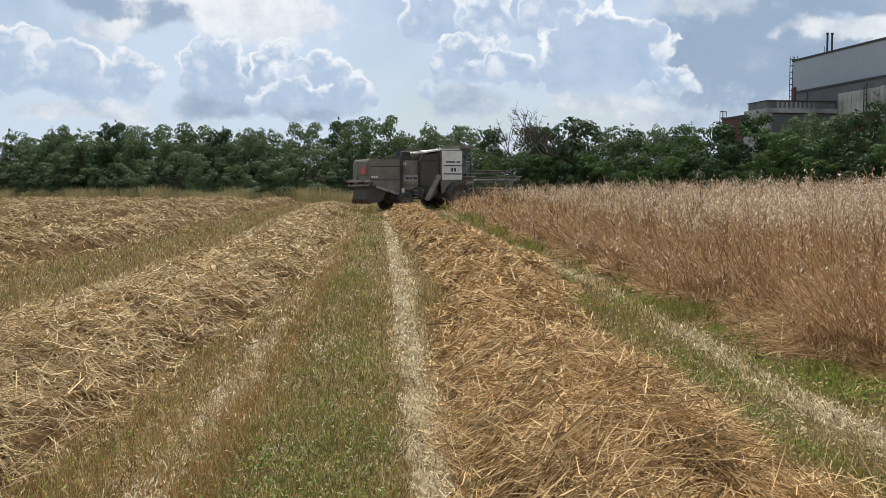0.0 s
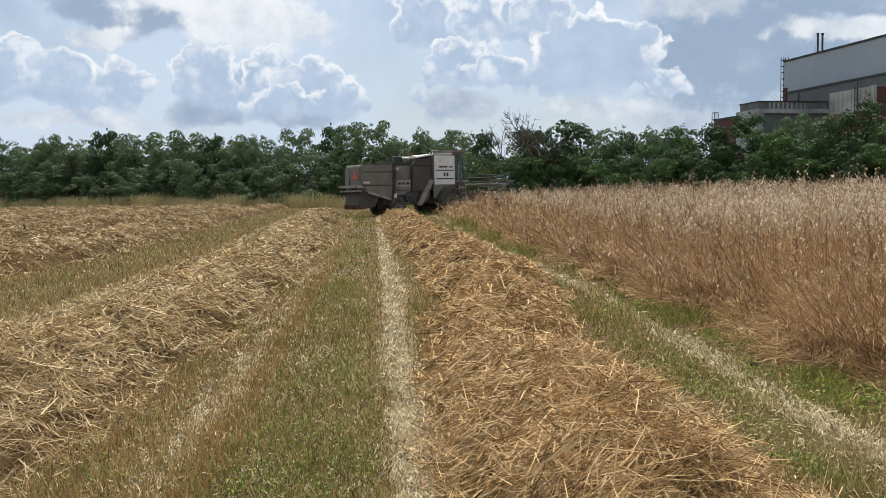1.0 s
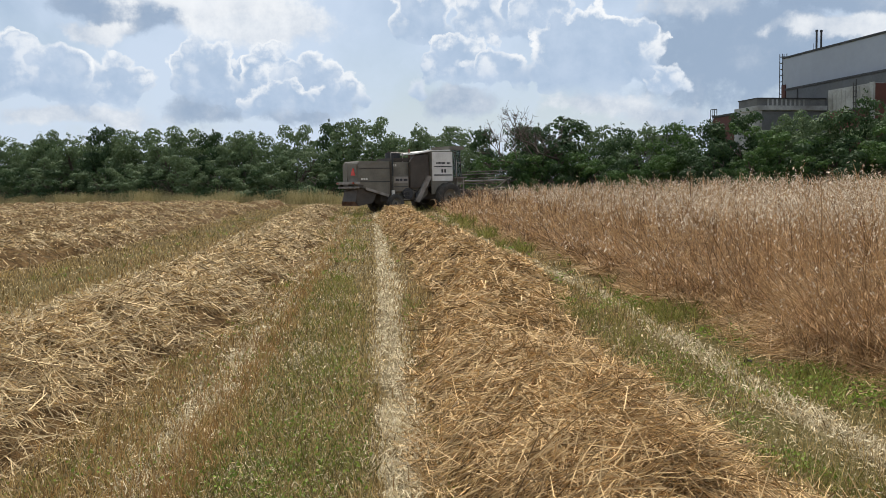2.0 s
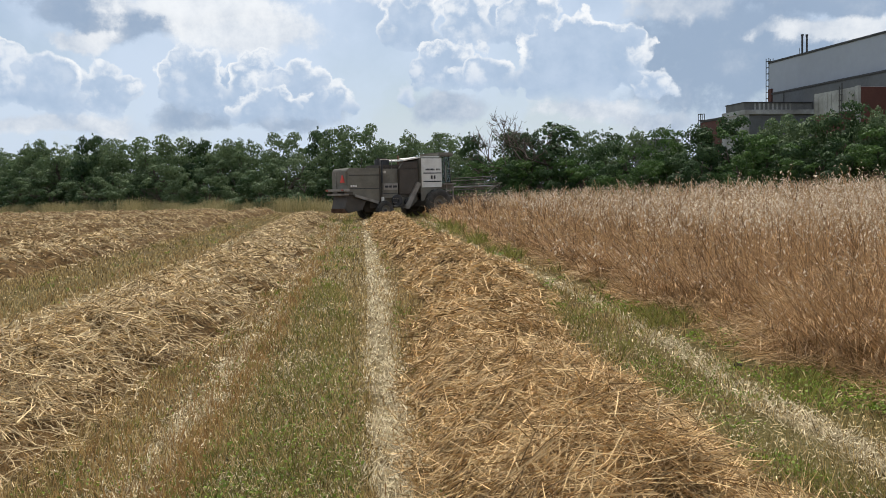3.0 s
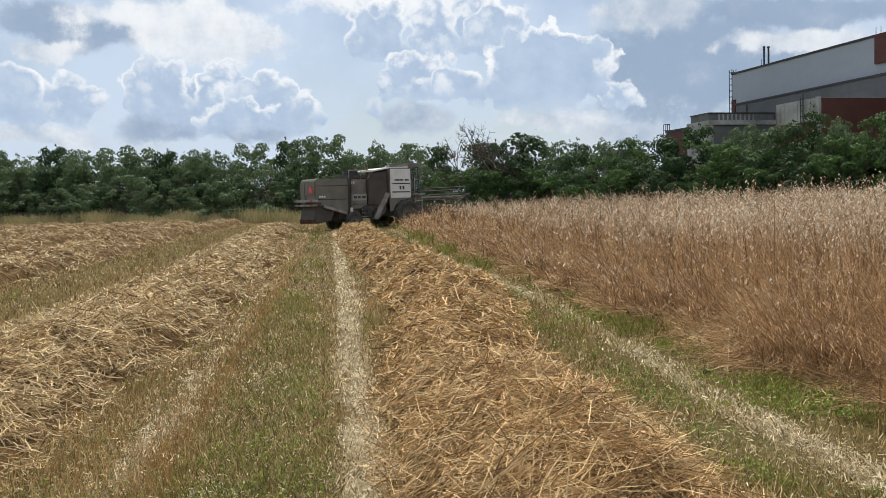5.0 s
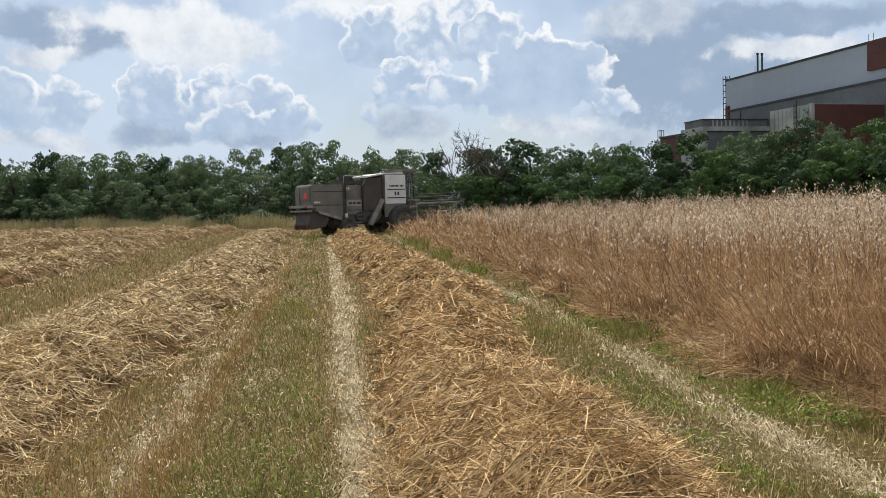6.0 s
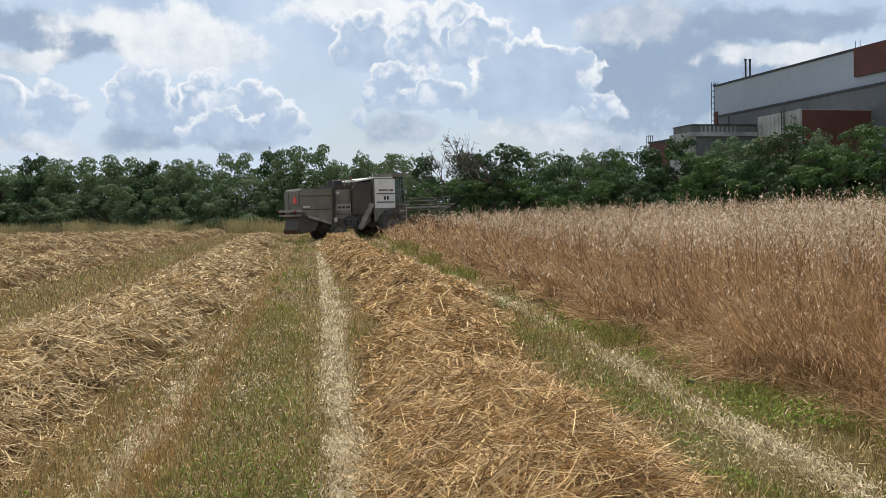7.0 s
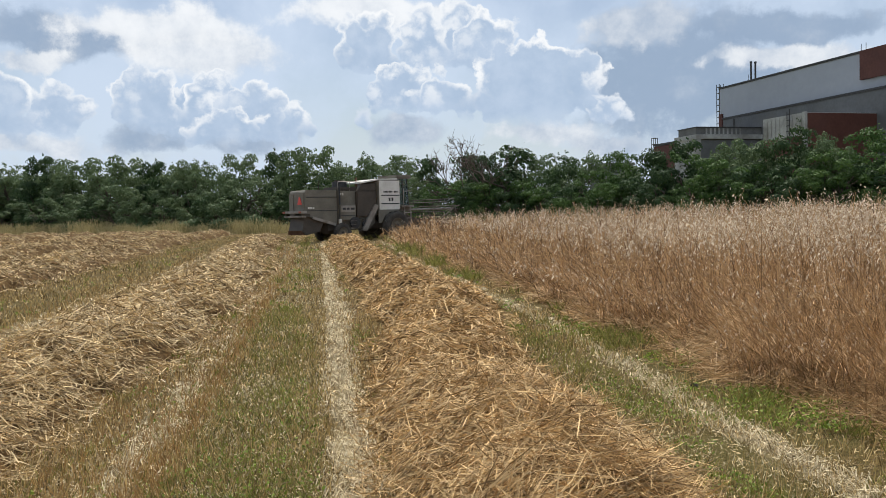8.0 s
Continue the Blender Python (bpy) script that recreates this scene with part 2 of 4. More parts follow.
def unit(v):
    return v / np.maximum(np.linalg.norm(v, axis=-1, keepdims=True), 1e-9)


def depths(n, near, far, power):
    """n distances, thicker near at hand; one in twelve lies about and behind the starting point."""
    q, a = RNG.random(n), 1 - power
    d = (near ** a + q * (far ** a - near ** a)) ** (1 / a)
    return np.where((RNG.random(n) < 0.085) & (near < 5), RNG.uniform(-4.5, near, n), d)


# ---- ground ----


def ground_material():
    m = bpy.data.materials.new("stubble_field")
    m.use_nodes = True
    nt = m.node_tree
    N, L = nt.nodes.new, nt.links.new
    p = nt.nodes["Principled BSDF"]
    co = N("ShaderNodeTexCoord").outputs["Object"]

    def put(sock, v):
        if isinstance(v, bpy.types.NodeSocket):
            L(v, sock)
        else:
            sock.default_value = v

    def op(kind, a, b=0.0, c=0.0):
        n = N("ShaderNodeMath")
        n.operation = kind
        put(n.inputs[0], a), put(n.inputs[1], b), put(n.inputs[2], c)
        return n.outputs[0]

    def ramp(v, lo, hi, a=0.0, b=1.0):
        n = N("ShaderNodeMapRange")
        n.interpolation_type = "SMOOTHSTEP"
        put(n.inputs[0], v)
        for i, q in enumerate((lo, hi, a, b)):
            n.inputs[i + 1].default_value = q
        return n.outputs[0]

    def mix(f, a, b):
        n = N("ShaderNodeMix")
        n.data_type = "RGBA"
        put(n.inputs[0], f), put(n.inputs[6], a), put(n.inputs[7], b)
        return n.outputs[2]

    def fbm(scale, detail=5, vec=co):
        n = N("ShaderNodeTexNoise")
        L(vec, n.inputs["Vector"])
        n.inputs["Scale"].default_value, n.inputs["Detail"].default_value = scale, detail
        return n.outputs[0]

    s = N("ShaderNodeSeparateXYZ")
    L(co, s.inputs[0])
    u = op("ADD", s.outputs[0], op("MULTIPLY", op("SUBTRACT", s.outputs[1], 5.0), 0.078))
    u = op("ADD", u, op("MULTIPLY", op("SUBTRACT", fbm(0.9), 0.5), 0.14))
    band = lambda c, w: ramp(op("ABSOLUTE", op("SUBTRACT", u, c)), w, w * 0.35)
    # soil, stubble and green tones, darkened for the shade between blades
    shaded_soil = mix(fbm(5.0), (0.030, 0.020, 0.010, 1), (0.095, 0.064, 0.028, 1))
    stub = mix(ramp(fbm(60.0, 3), 0.42, 0.62), shaded_soil, (0.15, 0.103, 0.038, 1))
    green = mix(fbm(30.0, 4), (0.03, 0.032, 0.011, 1), (0.13, 0.118, 0.038, 1))
    pale = mix(fbm(38.0, 4), (0.24, 0.18, 0.09, 1), (0.66, 0.56, 0.36, 1))
    brown = mix(fbm(30.0, 4), (0.20, 0.10, 0.035, 1), (0.40, 0.24, 0.09, 1))
    strips = op("MAXIMUM", op("MAXIMUM", band(-0.95, 0.75), band(2.1, 0.6)), op("MAXIMUM", band(3.3, 0.9), band(-6.1, 1.3)))
    strips = op("MULTIPLY", strips, ramp(s.outputs[1], 7.0, 20.0, 1.0, 0.45))
    c = mix(op("MULTIPLY", strips, ramp(fbm(0.8), 0.32, 0.60, 0.10, 0.60)), stub, green)
    c = mix(op("MULTIPLY", op("MAXIMUM", band(-1.55, 0.22), band(-5.2, 0.3)), 0.22), c, brown)
    tracks = op("MAXIMUM", band(-0.22, 0.17), op("MULTIPLY", op("MAXIMUM", band(-1.70, 0.14), band(-5.1, 0.2)), 0.4))
    swing = op("SUBTRACT", u, ramp(s.outputs[1], 4.0, 14.0, 0.0, 0.42))
    tracks = op("MAXIMUM", tracks, ramp(op("ABSOLUTE", op("SUBTRACT", swing, 2.50)), 0.14, 0.04))
    c = mix(op("MULTIPLY", tracks, ramp(fbm(6.0), 0.35, 0.65, 0.05, 0.5)), c, pale)
    # brown ground under the crop, its colour dark for the shaded gaps between stems
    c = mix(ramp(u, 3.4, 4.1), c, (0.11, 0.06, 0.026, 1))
    wild = N("ShaderNodeMath")
    wild.operation = "ADD"
    L(op("MULTIPLY", s.outputs[0], 0.607), wild.inputs[0]), L(op("MULTIPLY", s.outputs[1], 0.795), wild.inputs[1])
    c = mix(ramp(wild.outputs[0], 56.0, 57.5), c, mix(fbm(0.7), (0.07, 0.08, 0.025, 1), (0.22, 0.19, 0.08, 1)))
    L(c, p.inputs["Base Color"])
    p.inputs["Roughness"].default_value, p.inputs["Specular IOR Level"].default_value = 0.95, 0.06
    b = N("ShaderNodeBump")
    b.inputs["Strength"].default_value, b.inputs["Distance"].default_value = 0.9, 0.03
    L(fbm(28.0, 6), b.inputs["Height"])
    L(b.outputs[0], p.inputs["Normal"])
    return m


def build_ground():
    xs = np.concatenate([-np.geomspace(3000, 42, 26), np.linspace(-40, 40, 161), np.geomspace(42, 3000, 26)])
    ys = np.concatenate([-np.geomspace(3000, 9, 26), np.linspace(-8, 72, 161), np.geomspace(73, 3000, 30)])
    X, Y = np.meshgrid(xs, ys)
    V = np.stack([X, Y, ground_z(X, Y)], -1)
    n, i = len(xs), np.arange((len(ys) - 1) * len(xs)).reshape(-1, len(xs))[:, :-1]
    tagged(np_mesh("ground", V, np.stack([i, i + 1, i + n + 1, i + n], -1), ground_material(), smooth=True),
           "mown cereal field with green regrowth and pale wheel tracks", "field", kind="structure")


build_ground()

# ---- windrows of straw ----


def windrow(u0, half, high, y0, y1, strands, seed, mat, width=0.0034, label="", drift=None, power=1.35):
    centre = (lambda y: u0 + 0.35 * (lattice(y * 0.16 + 7, y * 0 + 0.5, seed) - 0.5) + (drift(y) if drift else 0))

    wide = lambda y: half * (1 + 0.22 * step(y, 8, 18))

    def top(v, y):
        """Height of the heap at v = -1..1 across it."""
        body = np.clip(1 - np.abs(v) ** 2.4, 0, 1) ** 0.8
        lump = 0.10 + 1.55 * clouded(y * 1.1 + 3, v * 1.3 + 9, seed + 20, 3)
        return high * body * lump + 0.42 * high * body * (clouded(y * 4.2, v * 3.2, seed + 40, 3) - 0.4)

    ys = np.arange(y0, y1, 0.10 if y1 < 60 else 0.3)
    vs = np.linspace(-1, 1, 23)
    Yg, Vg = np.meshgrid(ys, vs, indexing="ij")
    ragged = wide(Yg) * (0.85 + 0.35 * lattice(Yg * 0.9, Vg * 0 + np.sign(Vg) * 3 + 9, seed + 60))
    ends = step(Yg, y0, y0 + 0.6) * (1 - step(Yg, y1 - 1.2, y1))
    X = along(centre(Yg) + Vg * ragged, Yg)
    Z = ground_z(X, Yg) + top(Vg, Yg) * ends - 0.012
    n, i = len(vs), np.arange((len(ys) - 1) * len(vs)).reshape(-1, len(vs))[:, :-1]
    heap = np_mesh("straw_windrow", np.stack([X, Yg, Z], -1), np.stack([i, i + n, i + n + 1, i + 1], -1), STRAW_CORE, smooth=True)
    tagged(heap, label, "straw windrow", group="windrows of cut straw")
    # tangled clumps, each with a lie of its own
    many = 11
    clumps = strands // many
    yc, vc = depths(clumps, max(y0, 2.6), y1, power), np.clip(RNG.normal(0, 0.52, clumps), -1.15, 1.15)
    lift, lie = RNG.exponential(0.030, clumps), RNG.random(clumps) * 2 * np.pi
    strands = clumps * many
    spread = 0.085 * np.clip(yc / 8, 1, 3)
    y = np.repeat(yc, many) + RNG.normal(0, 1, strands) * np.repeat(spread, many)
    v = np.clip(np.repeat(vc, many) + RNG.normal(0, 1, strands) * np.repeat(spread, many) / half, -1.2, 1.2)
    y = np.clip(y, y0, y1)
    rg = wide(y) * (0.85 + 0.35 * lattice(y * 0.9, np.sign(v) * 3 + 9, seed + 60))
    x = along(centre(y) + v * rg, y)
    endf = step(y, y0, y0 + 0.6) * (1 - step(y, y1 - 1.2, y1))
    z = ground_z(x, y) + top(np.clip(v, -1, 1), y) * endf + np.repeat(lift, many) + RNG.exponential(0.018, strands) + 0.003
    a = np.repeat(lie, many) + RNG.normal(0, 0.75, strands)
    ln = np.where(RNG.random(strands) < 0.30, RNG.uniform(0.18, 0.40, strands), RNG.uniform(0.06, 0.20, strands))
    tilt = RNG.normal(0, 0.38, strands)
    # the strand lies along the slope of the heap
    slope = -np.sign(v) * np.clip(np.abs(v), 0, 1) ** 1.2 * 2.0 * high * 0.8 / half
    d = unit(np.stack([np.cos(a), np.sin(a), np.cos(a) * slope * (np.abs(v) < 1) + tilt], -1))
    side = unit(np.cross(d, unit(RNG.normal(size=(strands, 3)) + (0, 0, 0.7))))
    P0 = np.stack([x, y, z], -1)
    t = np.array([-0.5, 0.05, 0.5])
    bend = unit(np.cross(d, side)) * (RNG.normal(0, 0.26, strands) * ln)[:, None]
    P = P0[:, None] + d[:, None] * (t[None, :, None] * ln[:, None, None]) - bend[:, None] * (4 * t ** 2)[None, :, None] * 0.6
    P[..., 2] = np.maximum(P[..., 2], ground_z(P[..., 0], P[..., 1]) + 0.004)
    w = width * RNG.uniform(0.6, 1.25, strands) * np.clip(y / 4.2, 0.9, 6.0)
    W = side[:, None] * w[:, None, None] * np.array([0.8, 1, 0.6])[None, :, None]
    tagged(np_mesh("loose_straw", *ribbons(P, W), mat, heap), "tangled dry straw stalks", kind="stuff")
    return heap


windrow(0.82, 0.71, 0.37, -4.5, 46.0, 104000, 11, STRAW, 0.0025, label="golden straw windrow heaped beside a pale wheel track",
        drift=lambda y: 0.62 * step(y, 6, 16) - 0.45 * step(y, 18, 36), power=1.4)
windrow(-3.15, 0.96, 0.30, -4.5, 52.0, 72000, 12, STRAW_LIGHT, 0.0025, label="flattened straw windrow on the stubble",
        drift=lambda y: -0.5 * step(y, 20, 45) - 0.35 * (1 - step(y, 5, 8.5)), power=1.45)
for k, (u0, hf, hi, yy) in enumerate(((-9.2, 1.0, 0.42, 92.0), (-13.9, 1.05, 0.42, 96.0), (-18.6, 1.1, 0.42, 99.0), (-23.2, 1.1, 0.42, 103.0), (-28.0, 1.1, 0.42, 106.0), (-33.0, 1.2, 0.42, 108.0))):
    windrow(u0, hf, hi, 12.0 + 6 * k, yy - 16, 16000 if k < 2 else 8000, 30 + k, STRAW_LIGHT, 0.0024, "long straw windrow lying across the far stubble", power=1.2)


# ---- stubble, grass and litter ----
def tufts(name, n, u_of, y, high, lean, width, mat, label, grow=6.0, joints=3):
    u = u_of
    x = along(u, y)
    z = ground_z(x, y)
    h = high * RNG.uniform(0.55, 1.2, n)
    ln = RNG.normal(0, lean, (n, 2))
    a = RNG.random(n) * np.pi
    side = np.stack([np.cos(a), np.sin(a), np.zeros(n)], -1)
    t = np.array([0.0, 0.55, 1.0] if joints == 3 else [0.0, 1.0])
    P = np.stack([x, y, z], -1)[:, None] + np.stack([
        ln[:, :1] * h[:, None] * t[None] ** 1.7, ln[:, 1:] * h[:, None] * t[None] ** 1.7, h[:, None] * t[None]], -1)
    w = width * RNG.uniform(0.7, 1.3, n) * np.clip(y / grow, 1, 7)
    W = side[:, None] * w[:, None, None] * np.array([1, 0.9, 0.35] if joints == 3 else [1, 0.5])[None, :, None]
    return tagged(np_mesh(name, *ribbons(P, W), mat), label, name.replace("_", " "), kind="stuff")


def strips(n, parts):
    """Places across the rows, drawn from bands of (centre, half width, share)."""
    c, w, s = (np.array(q) for q in zip(*parts))
    k = RNG.choice(len(parts), n, p=s / s.sum())
    return c[k] + RNG.normal(0, 0.5, n) * w[k]


n = 190000
y = depths(n, 2.8, 75, 1.75)
u = np.round(RNG.uniform(-9.0, 4.0, n) / 0.13) * 0.13 + RNG.normal(0, 0.04, n)
keep = (clouded(u * 1.7 + 2, y * 1.1, 64) + RNG.normal(0, 0.12, n) > 0.40) & (np.abs(u - 0.95) > 0.5) & (np.abs(u + 3.2) > 0.75) & (np.abs(u + 0.24) > 0.10) & (RNG.random(n) > 0.62 * step(u, 1.5, 2.2) * (1 - step(y, 7, 13)))
y, u, n = y[keep], u[keep], int(keep.sum())
tufts("stubble", n, u, y, 0.085, 0.34, 0.0024, STUBBLE, "short cut cereal stubble in drill rows", grow=4.4, joints=2)


def sprouts(name, u, y, low, high, long, slim, rise, mat, label):
    """Pointed blades or leaves that rise from the ground, each one folded flat."""
    n = len(y)
    x = along(u, y)
    a = RNG.random(n) * 2 * np.pi
    way = unit(np.stack([np.cos(a), np.sin(a), RNG.normal(rise, 0.3, n)], -1))
    ln = long * RNG.uniform(0.5, 1.4, n) * np.clip(y / 7, 1, 4) * (1 + 0.45 * step(u, 2.6, 3.2))
    side = unit(np.cross(way, RNG.normal(0, 0.7, (n, 3)) + np.array([0, 0, 1.0])))
    P = np.stack([x, y, ground_z(x, y) + RNG.uniform(low, high, n)], -1)
    return tagged(np_mesh(name, *rhombs(P, way * ln[:, None], side * (ln * slim)[:, None]), mat), label, name.replace("_", " "), kind="stuff")


GREENS = ((-0.95, 0.70, 3.2), (2.05, 0.45, 2.6), (3.10, 0.70, 4.6), (-2.1, 0.4, 0.8), (-6.2, 1.3, 1.3), (0.1, 0.3, 0.5))
n = 8500
y = depths(n, 2.8, 55, 1.6)
u = strips(n, GREENS)
keep = (clouded(u * 0.9 + 5, y * 0.9, 70) > np.where(u > 2.75, 0.42 + 0.06 * step(y, 7, 12), 0.45) + 0.15 * step(y, 7, 15)) & (np.abs(u + 0.24) > 0.18)
y, u = (np.repeat(q[keep], 7) for q in (y, u))
n = len(y)
y, u = y + RNG.normal(0, 0.035, n), u + RNG.normal(0, 0.035, n)
sprouts("grass", u, y, 0.0, 0.02, 0.075, 0.035, 1.5, GRASS, "green grass regrowth between straw rows")
n = 11000
y = depths(n, 2.8, 40, 1.6)
u = strips(n, GREENS)
keep = (clouded(u * 1.6 + 3, y * 1.3, 72) > np.where(u > 2.75, 0.50 + 0.06 * step(y, 7, 12), 0.50) + 0.16 * step(y, 7, 15)) & (np.abs(u + 0.24) > 0.18)
y, u = (np.repeat(q[keep], 4) for q in (y, u))
n = len(y)
y, u = y + RNG.normal(0, 0.03, n), u + RNG.normal(0, 0.03, n)
sprouts("clover", u, y, 0.015, 0.075, 0.021, 0.36, 0.45, CLOVER, "bright green clover leaves sprouting through the stubble")
n = 9000
y = depths(n, 2.8, 40, 1.6)
tufts("brown_stubble", n, strips(n, ((-1.46, 0.22, 1.4), (-1.95, 0.6, 1.6), (0.05, 0.3, 0.7), (-5.6, 0.5, 0.6))), y, 0.11, 0.35, 0.0026,
      material("brown_stubble", (0.16, 0.078, 0.027), (0.58, 0.36, 0.14), 0.6, scale=0.5, island=0.7, through_light=0.2), "taller reddish-brown stubble along a wheel track", joints=2)


def litter(n, u, y, mat, label, flat=0.5, width=0.0034, long=0.065, bias=0.9):
    x = along(u, y)
    a = np.pi / 2 + RNG.normal(0, bias, n)
    d = unit(np.stack([np.cos(a), np.sin(a), RNG.normal(0, flat, n)], -1))
    side = unit(np.cross(d, np.array([0, 0, 1.0]) + RNG.normal(0, 0.4, (n, 3))))
    ln = long * RNG.uniform(0.4, 1.4, n)
    t = np.array([-0.5, 0.5])
    P = np.stack([x, y, ground_z(x, y) + RNG.exponential(0.018, n) + 0.006], -1)[:, None] + d[:, None] * t[None, :, None] * ln[:, None, None]
    w = width * RNG.uniform(0.6, 1.3, n) * np.clip(y / 4.4, 1, 8)
    return tagged(np_mesh("straw_litter", *ribbons(P, np.repeat(side[:, None] * w[:, None, None], 2, 1)), mat), label, "straw litter", kind="stuff")


n = 76000
y = depths(n, 2.8, 52, 1.65)
u = strips(n, ((-0.25, 0.17, 3.8), (2.50, 0.17, 0.95), (-1.70, 0.20, 0.6), (-5.1, 0.3, 0.6)))
u = u + np.where(u > 1.5, 0.42 * step(y, 4, 14), 0.12 * step(y, 8, 14)) + 0.16 * (clouded(y * 0.5, y * 0, 81) - 0.5)
keep = clouded(y * 1.6, u * 7.0, 85) + RNG.normal(0, 0.10, n) > 0.42 + 0.05 * step(y, 8, 20)
u, y, n = u[keep], y[keep], int(keep.sum())
litter(n, u, y, STRAW_PALE, "pale crushed straw pressed into wheel tracks", 0.8, 0.0025, 0.055)
n = 34000
y = depths(n, 2.8, 45, 1.7)
litter(n, strips(n, ((-0.95, 0.8, 3.0), (2.05, 0.6, 1.1), (-1.9, 0.5, 1.4), (0.05, 0.2, 0.5))), y, STRAW_PALE, "pale chaff lying between the green regrowth", 0.9, 0.0022, 0.026, 1.5)
n = 50000
y = depths(n, 2.8, 70, 1.7)
litter(n, RNG.uniform(-9, 3.6, n), y, STRAW_LIGHT, "scattered straw bits over the stubble", bias=1.5, long=0.045, width=0.0022)

# ---- standing crop ----
def crop_edge(y):
    return 3.74 + 0.10 * step(y, 5, 8) + 0.42 * step(y, 10, 20) - 0.65 * step(y, 30, 44) + 0.6 * (clouded(y * 0.8, y * 0, 90) - 0.5)


def build_crop(n):
    y = np.concatenate([depths(n, 2.5, 72, 1.25), depths(n // 6, 2.5, 55, 1.4), RNG.uniform(-4.5, 46, n // 7)])
    reach = np.maximum(0.66 * np.abs(y) + 3.0, 1.0)
    u = crop_edge(y) + np.concatenate([RNG.random(n) ** 1.25 * reach[:n], RNG.exponential(0.45, n // 6), reach[-(n // 7):] * RNG.uniform(1.0, 1.8, n // 7)]) - RNG.exponential(0.12, len(y))
    x = along(u, y)
    keep = (clouded(x * 1.6 + 4, y * 1.6, 97) > 0.36 + 0.14 * RNG.random(len(x))) & (0.607 * x + 0.795 * y < 56.5) & ~((np.abs(0.54 * (x + 2.0) - 0.84 * (y - 48.5)) < 2.4) & (0.84 * (x + 2.0) + 0.54 * (y - 48.5) < 5.0))
    x, y, u = x[keep], y[keep], u[keep]
    n = len(x)
    deep = u - crop_edge(y)
    tall = (1.32 + 0.30 * step(x, 3.5, 12)) * RNG.uniform(0.70, 1.08, n) * (0.86 + 0.28 * clouded(x * 0.6, y * 0.6, 95))
    tall *= np.where(RNG.random(n) < 0.11, RNG.uniform(1.08, 1.28, n), 1.0)
    tall *= 0.42 + 0.58 * step(deep + RNG.normal(0, 0.25, n), -0.3, 1.5)
    ang = RNG.random(n) * 2 * np.pi
    lean = np.abs(RNG.normal(0.24, 0.20, n)) + 0.85 * RNG.random(n) * (RNG.random(n) < 0.35)
    lx, ly = np.cos(ang) * lean - 0.7 * np.exp(-np.maximum(deep, 0) / 0.4) * RNG.random(n), np.sin(ang) * lean
    size = np.clip(np.abs(y) / 6.5, 0.9, 6)
    base = np.stack([x, y, ground_z(x, y)], -1)
    t = np.array([0, 0.5, 0.85, 1.0])
    bow = t ** 2
    P = base[:, None] + np.stack([lx[:, None] * tall[:, None] * bow, ly[:, None] * tall[:, None] * bow,
                                  tall[:, None] * (t - 0.10 * lean[:, None] * t ** 3)], -1)
    b = RNG.random(n) * np.pi
    side = np.stack([np.cos(b), np.sin(b), 0 * b], -1)
    w = 0.0023 * size * RNG.uniform(0.7, 1.3, n)
    stems = ribbons(P, side[:, None] * w[:, None, None] * np.array([1, 1, 0.8, 0.4])[None, :, None])
    # two drooping dry leaves on each stem
    leaves = []
    for f in (0.28, 0.58):
        g = RNG.random(n) * 2 * np.pi
        out = np.stack([np.cos(g), np.sin(g), 0 * g], -1)
        ln = RNG.uniform(0.10, 0.28, n)
        q = base + np.stack([lx * tall * f * f, ly * tall * f * f, tall * f], -1)
        tt = np.array([0, 0.5, 1.0])
        LP = q[:, None] + out[:, None] * (tt * 0.8)[None, :, None] * ln[:, None, None]
        LP[..., 2] += ln[:, None] * np.array([0, 0.28, -0.15])
        LP[..., 2] = np.maximum(LP[..., 2], base[:, None, 2] + 0.01)
        sd = unit(np.cross(out, np.array([0, 0, 1.0]) + RNG.normal(0, 0.5, (n, 3))))
        leaves.append(ribbons(LP, sd[:, None] * (0.0029 * size)[:, None, None] * np.array([1, 0.9, 0.2])[None, :, None]))
    # lodged stalks lying crosswise along the cut edge
    m = 22000
    ey = depths(m, 2.6, 50, 1.5)
    ex = along(crop_edge(ey) + RNG.exponential(0.55, m) - 0.35 + RNG.normal(0, 0.12, m), ey)
    ea = RNG.random(m) * 2 * np.pi
    up = unit(np.stack([np.cos(ea), np.sin(ea), RNG.uniform(-0.25, 0.9, m)], -1))
    el = RNG.uniform(0.3, 0.85, m)
    EP = np.stack([ex, ey, ground_z(ex, ey) + RNG.uniform(0.02, 0.75, m) * step(across(ex, ey) - crop_edge(ey), -0.5, 0.9)], -1)[:, None] + up[:, None] * (np.array([-0.5, 0, 0.5])[None] * el[:, None])[..., None]
    EP[:, 1, 2] += 0.05
    EP[..., 2] = np.maximum(EP[..., 2], ground_z(EP[..., 0], EP[..., 1]) + 0.01)
    es = unit(np.cross(up, RNG.normal(size=(m, 3))))
    lodged = ribbons(EP, es[:, None] * (0.0026 * np.clip(np.abs(ey) / 6, 0.9, 6))[:, None, None] * np.array([1, 1, 0.5])[None, :, None])
    crop = np_mesh("standing_crop", *join(stems, *leaves), CROP)
    tagged(np_mesh("lodged_stalks", *lodged, LODGED_LIT, crop), "bent stalks lying crosswise at the cut edge", kind="stuff")
    tagged(crop, "ripe reddish-brown oats standing uncut beside the stubble", "crop", kind="stuff")
    # panicles: husks hanging on either side of the upper stem
    heads = []
    full = RNG.random(n) < 0.04 + 0.74 * step(deep, 0.6, 2.6)
    base, lx, ly, tall, lean, size = (q[full] for q in (base, lx, ly, tall, lean, size))
    n = len(base)
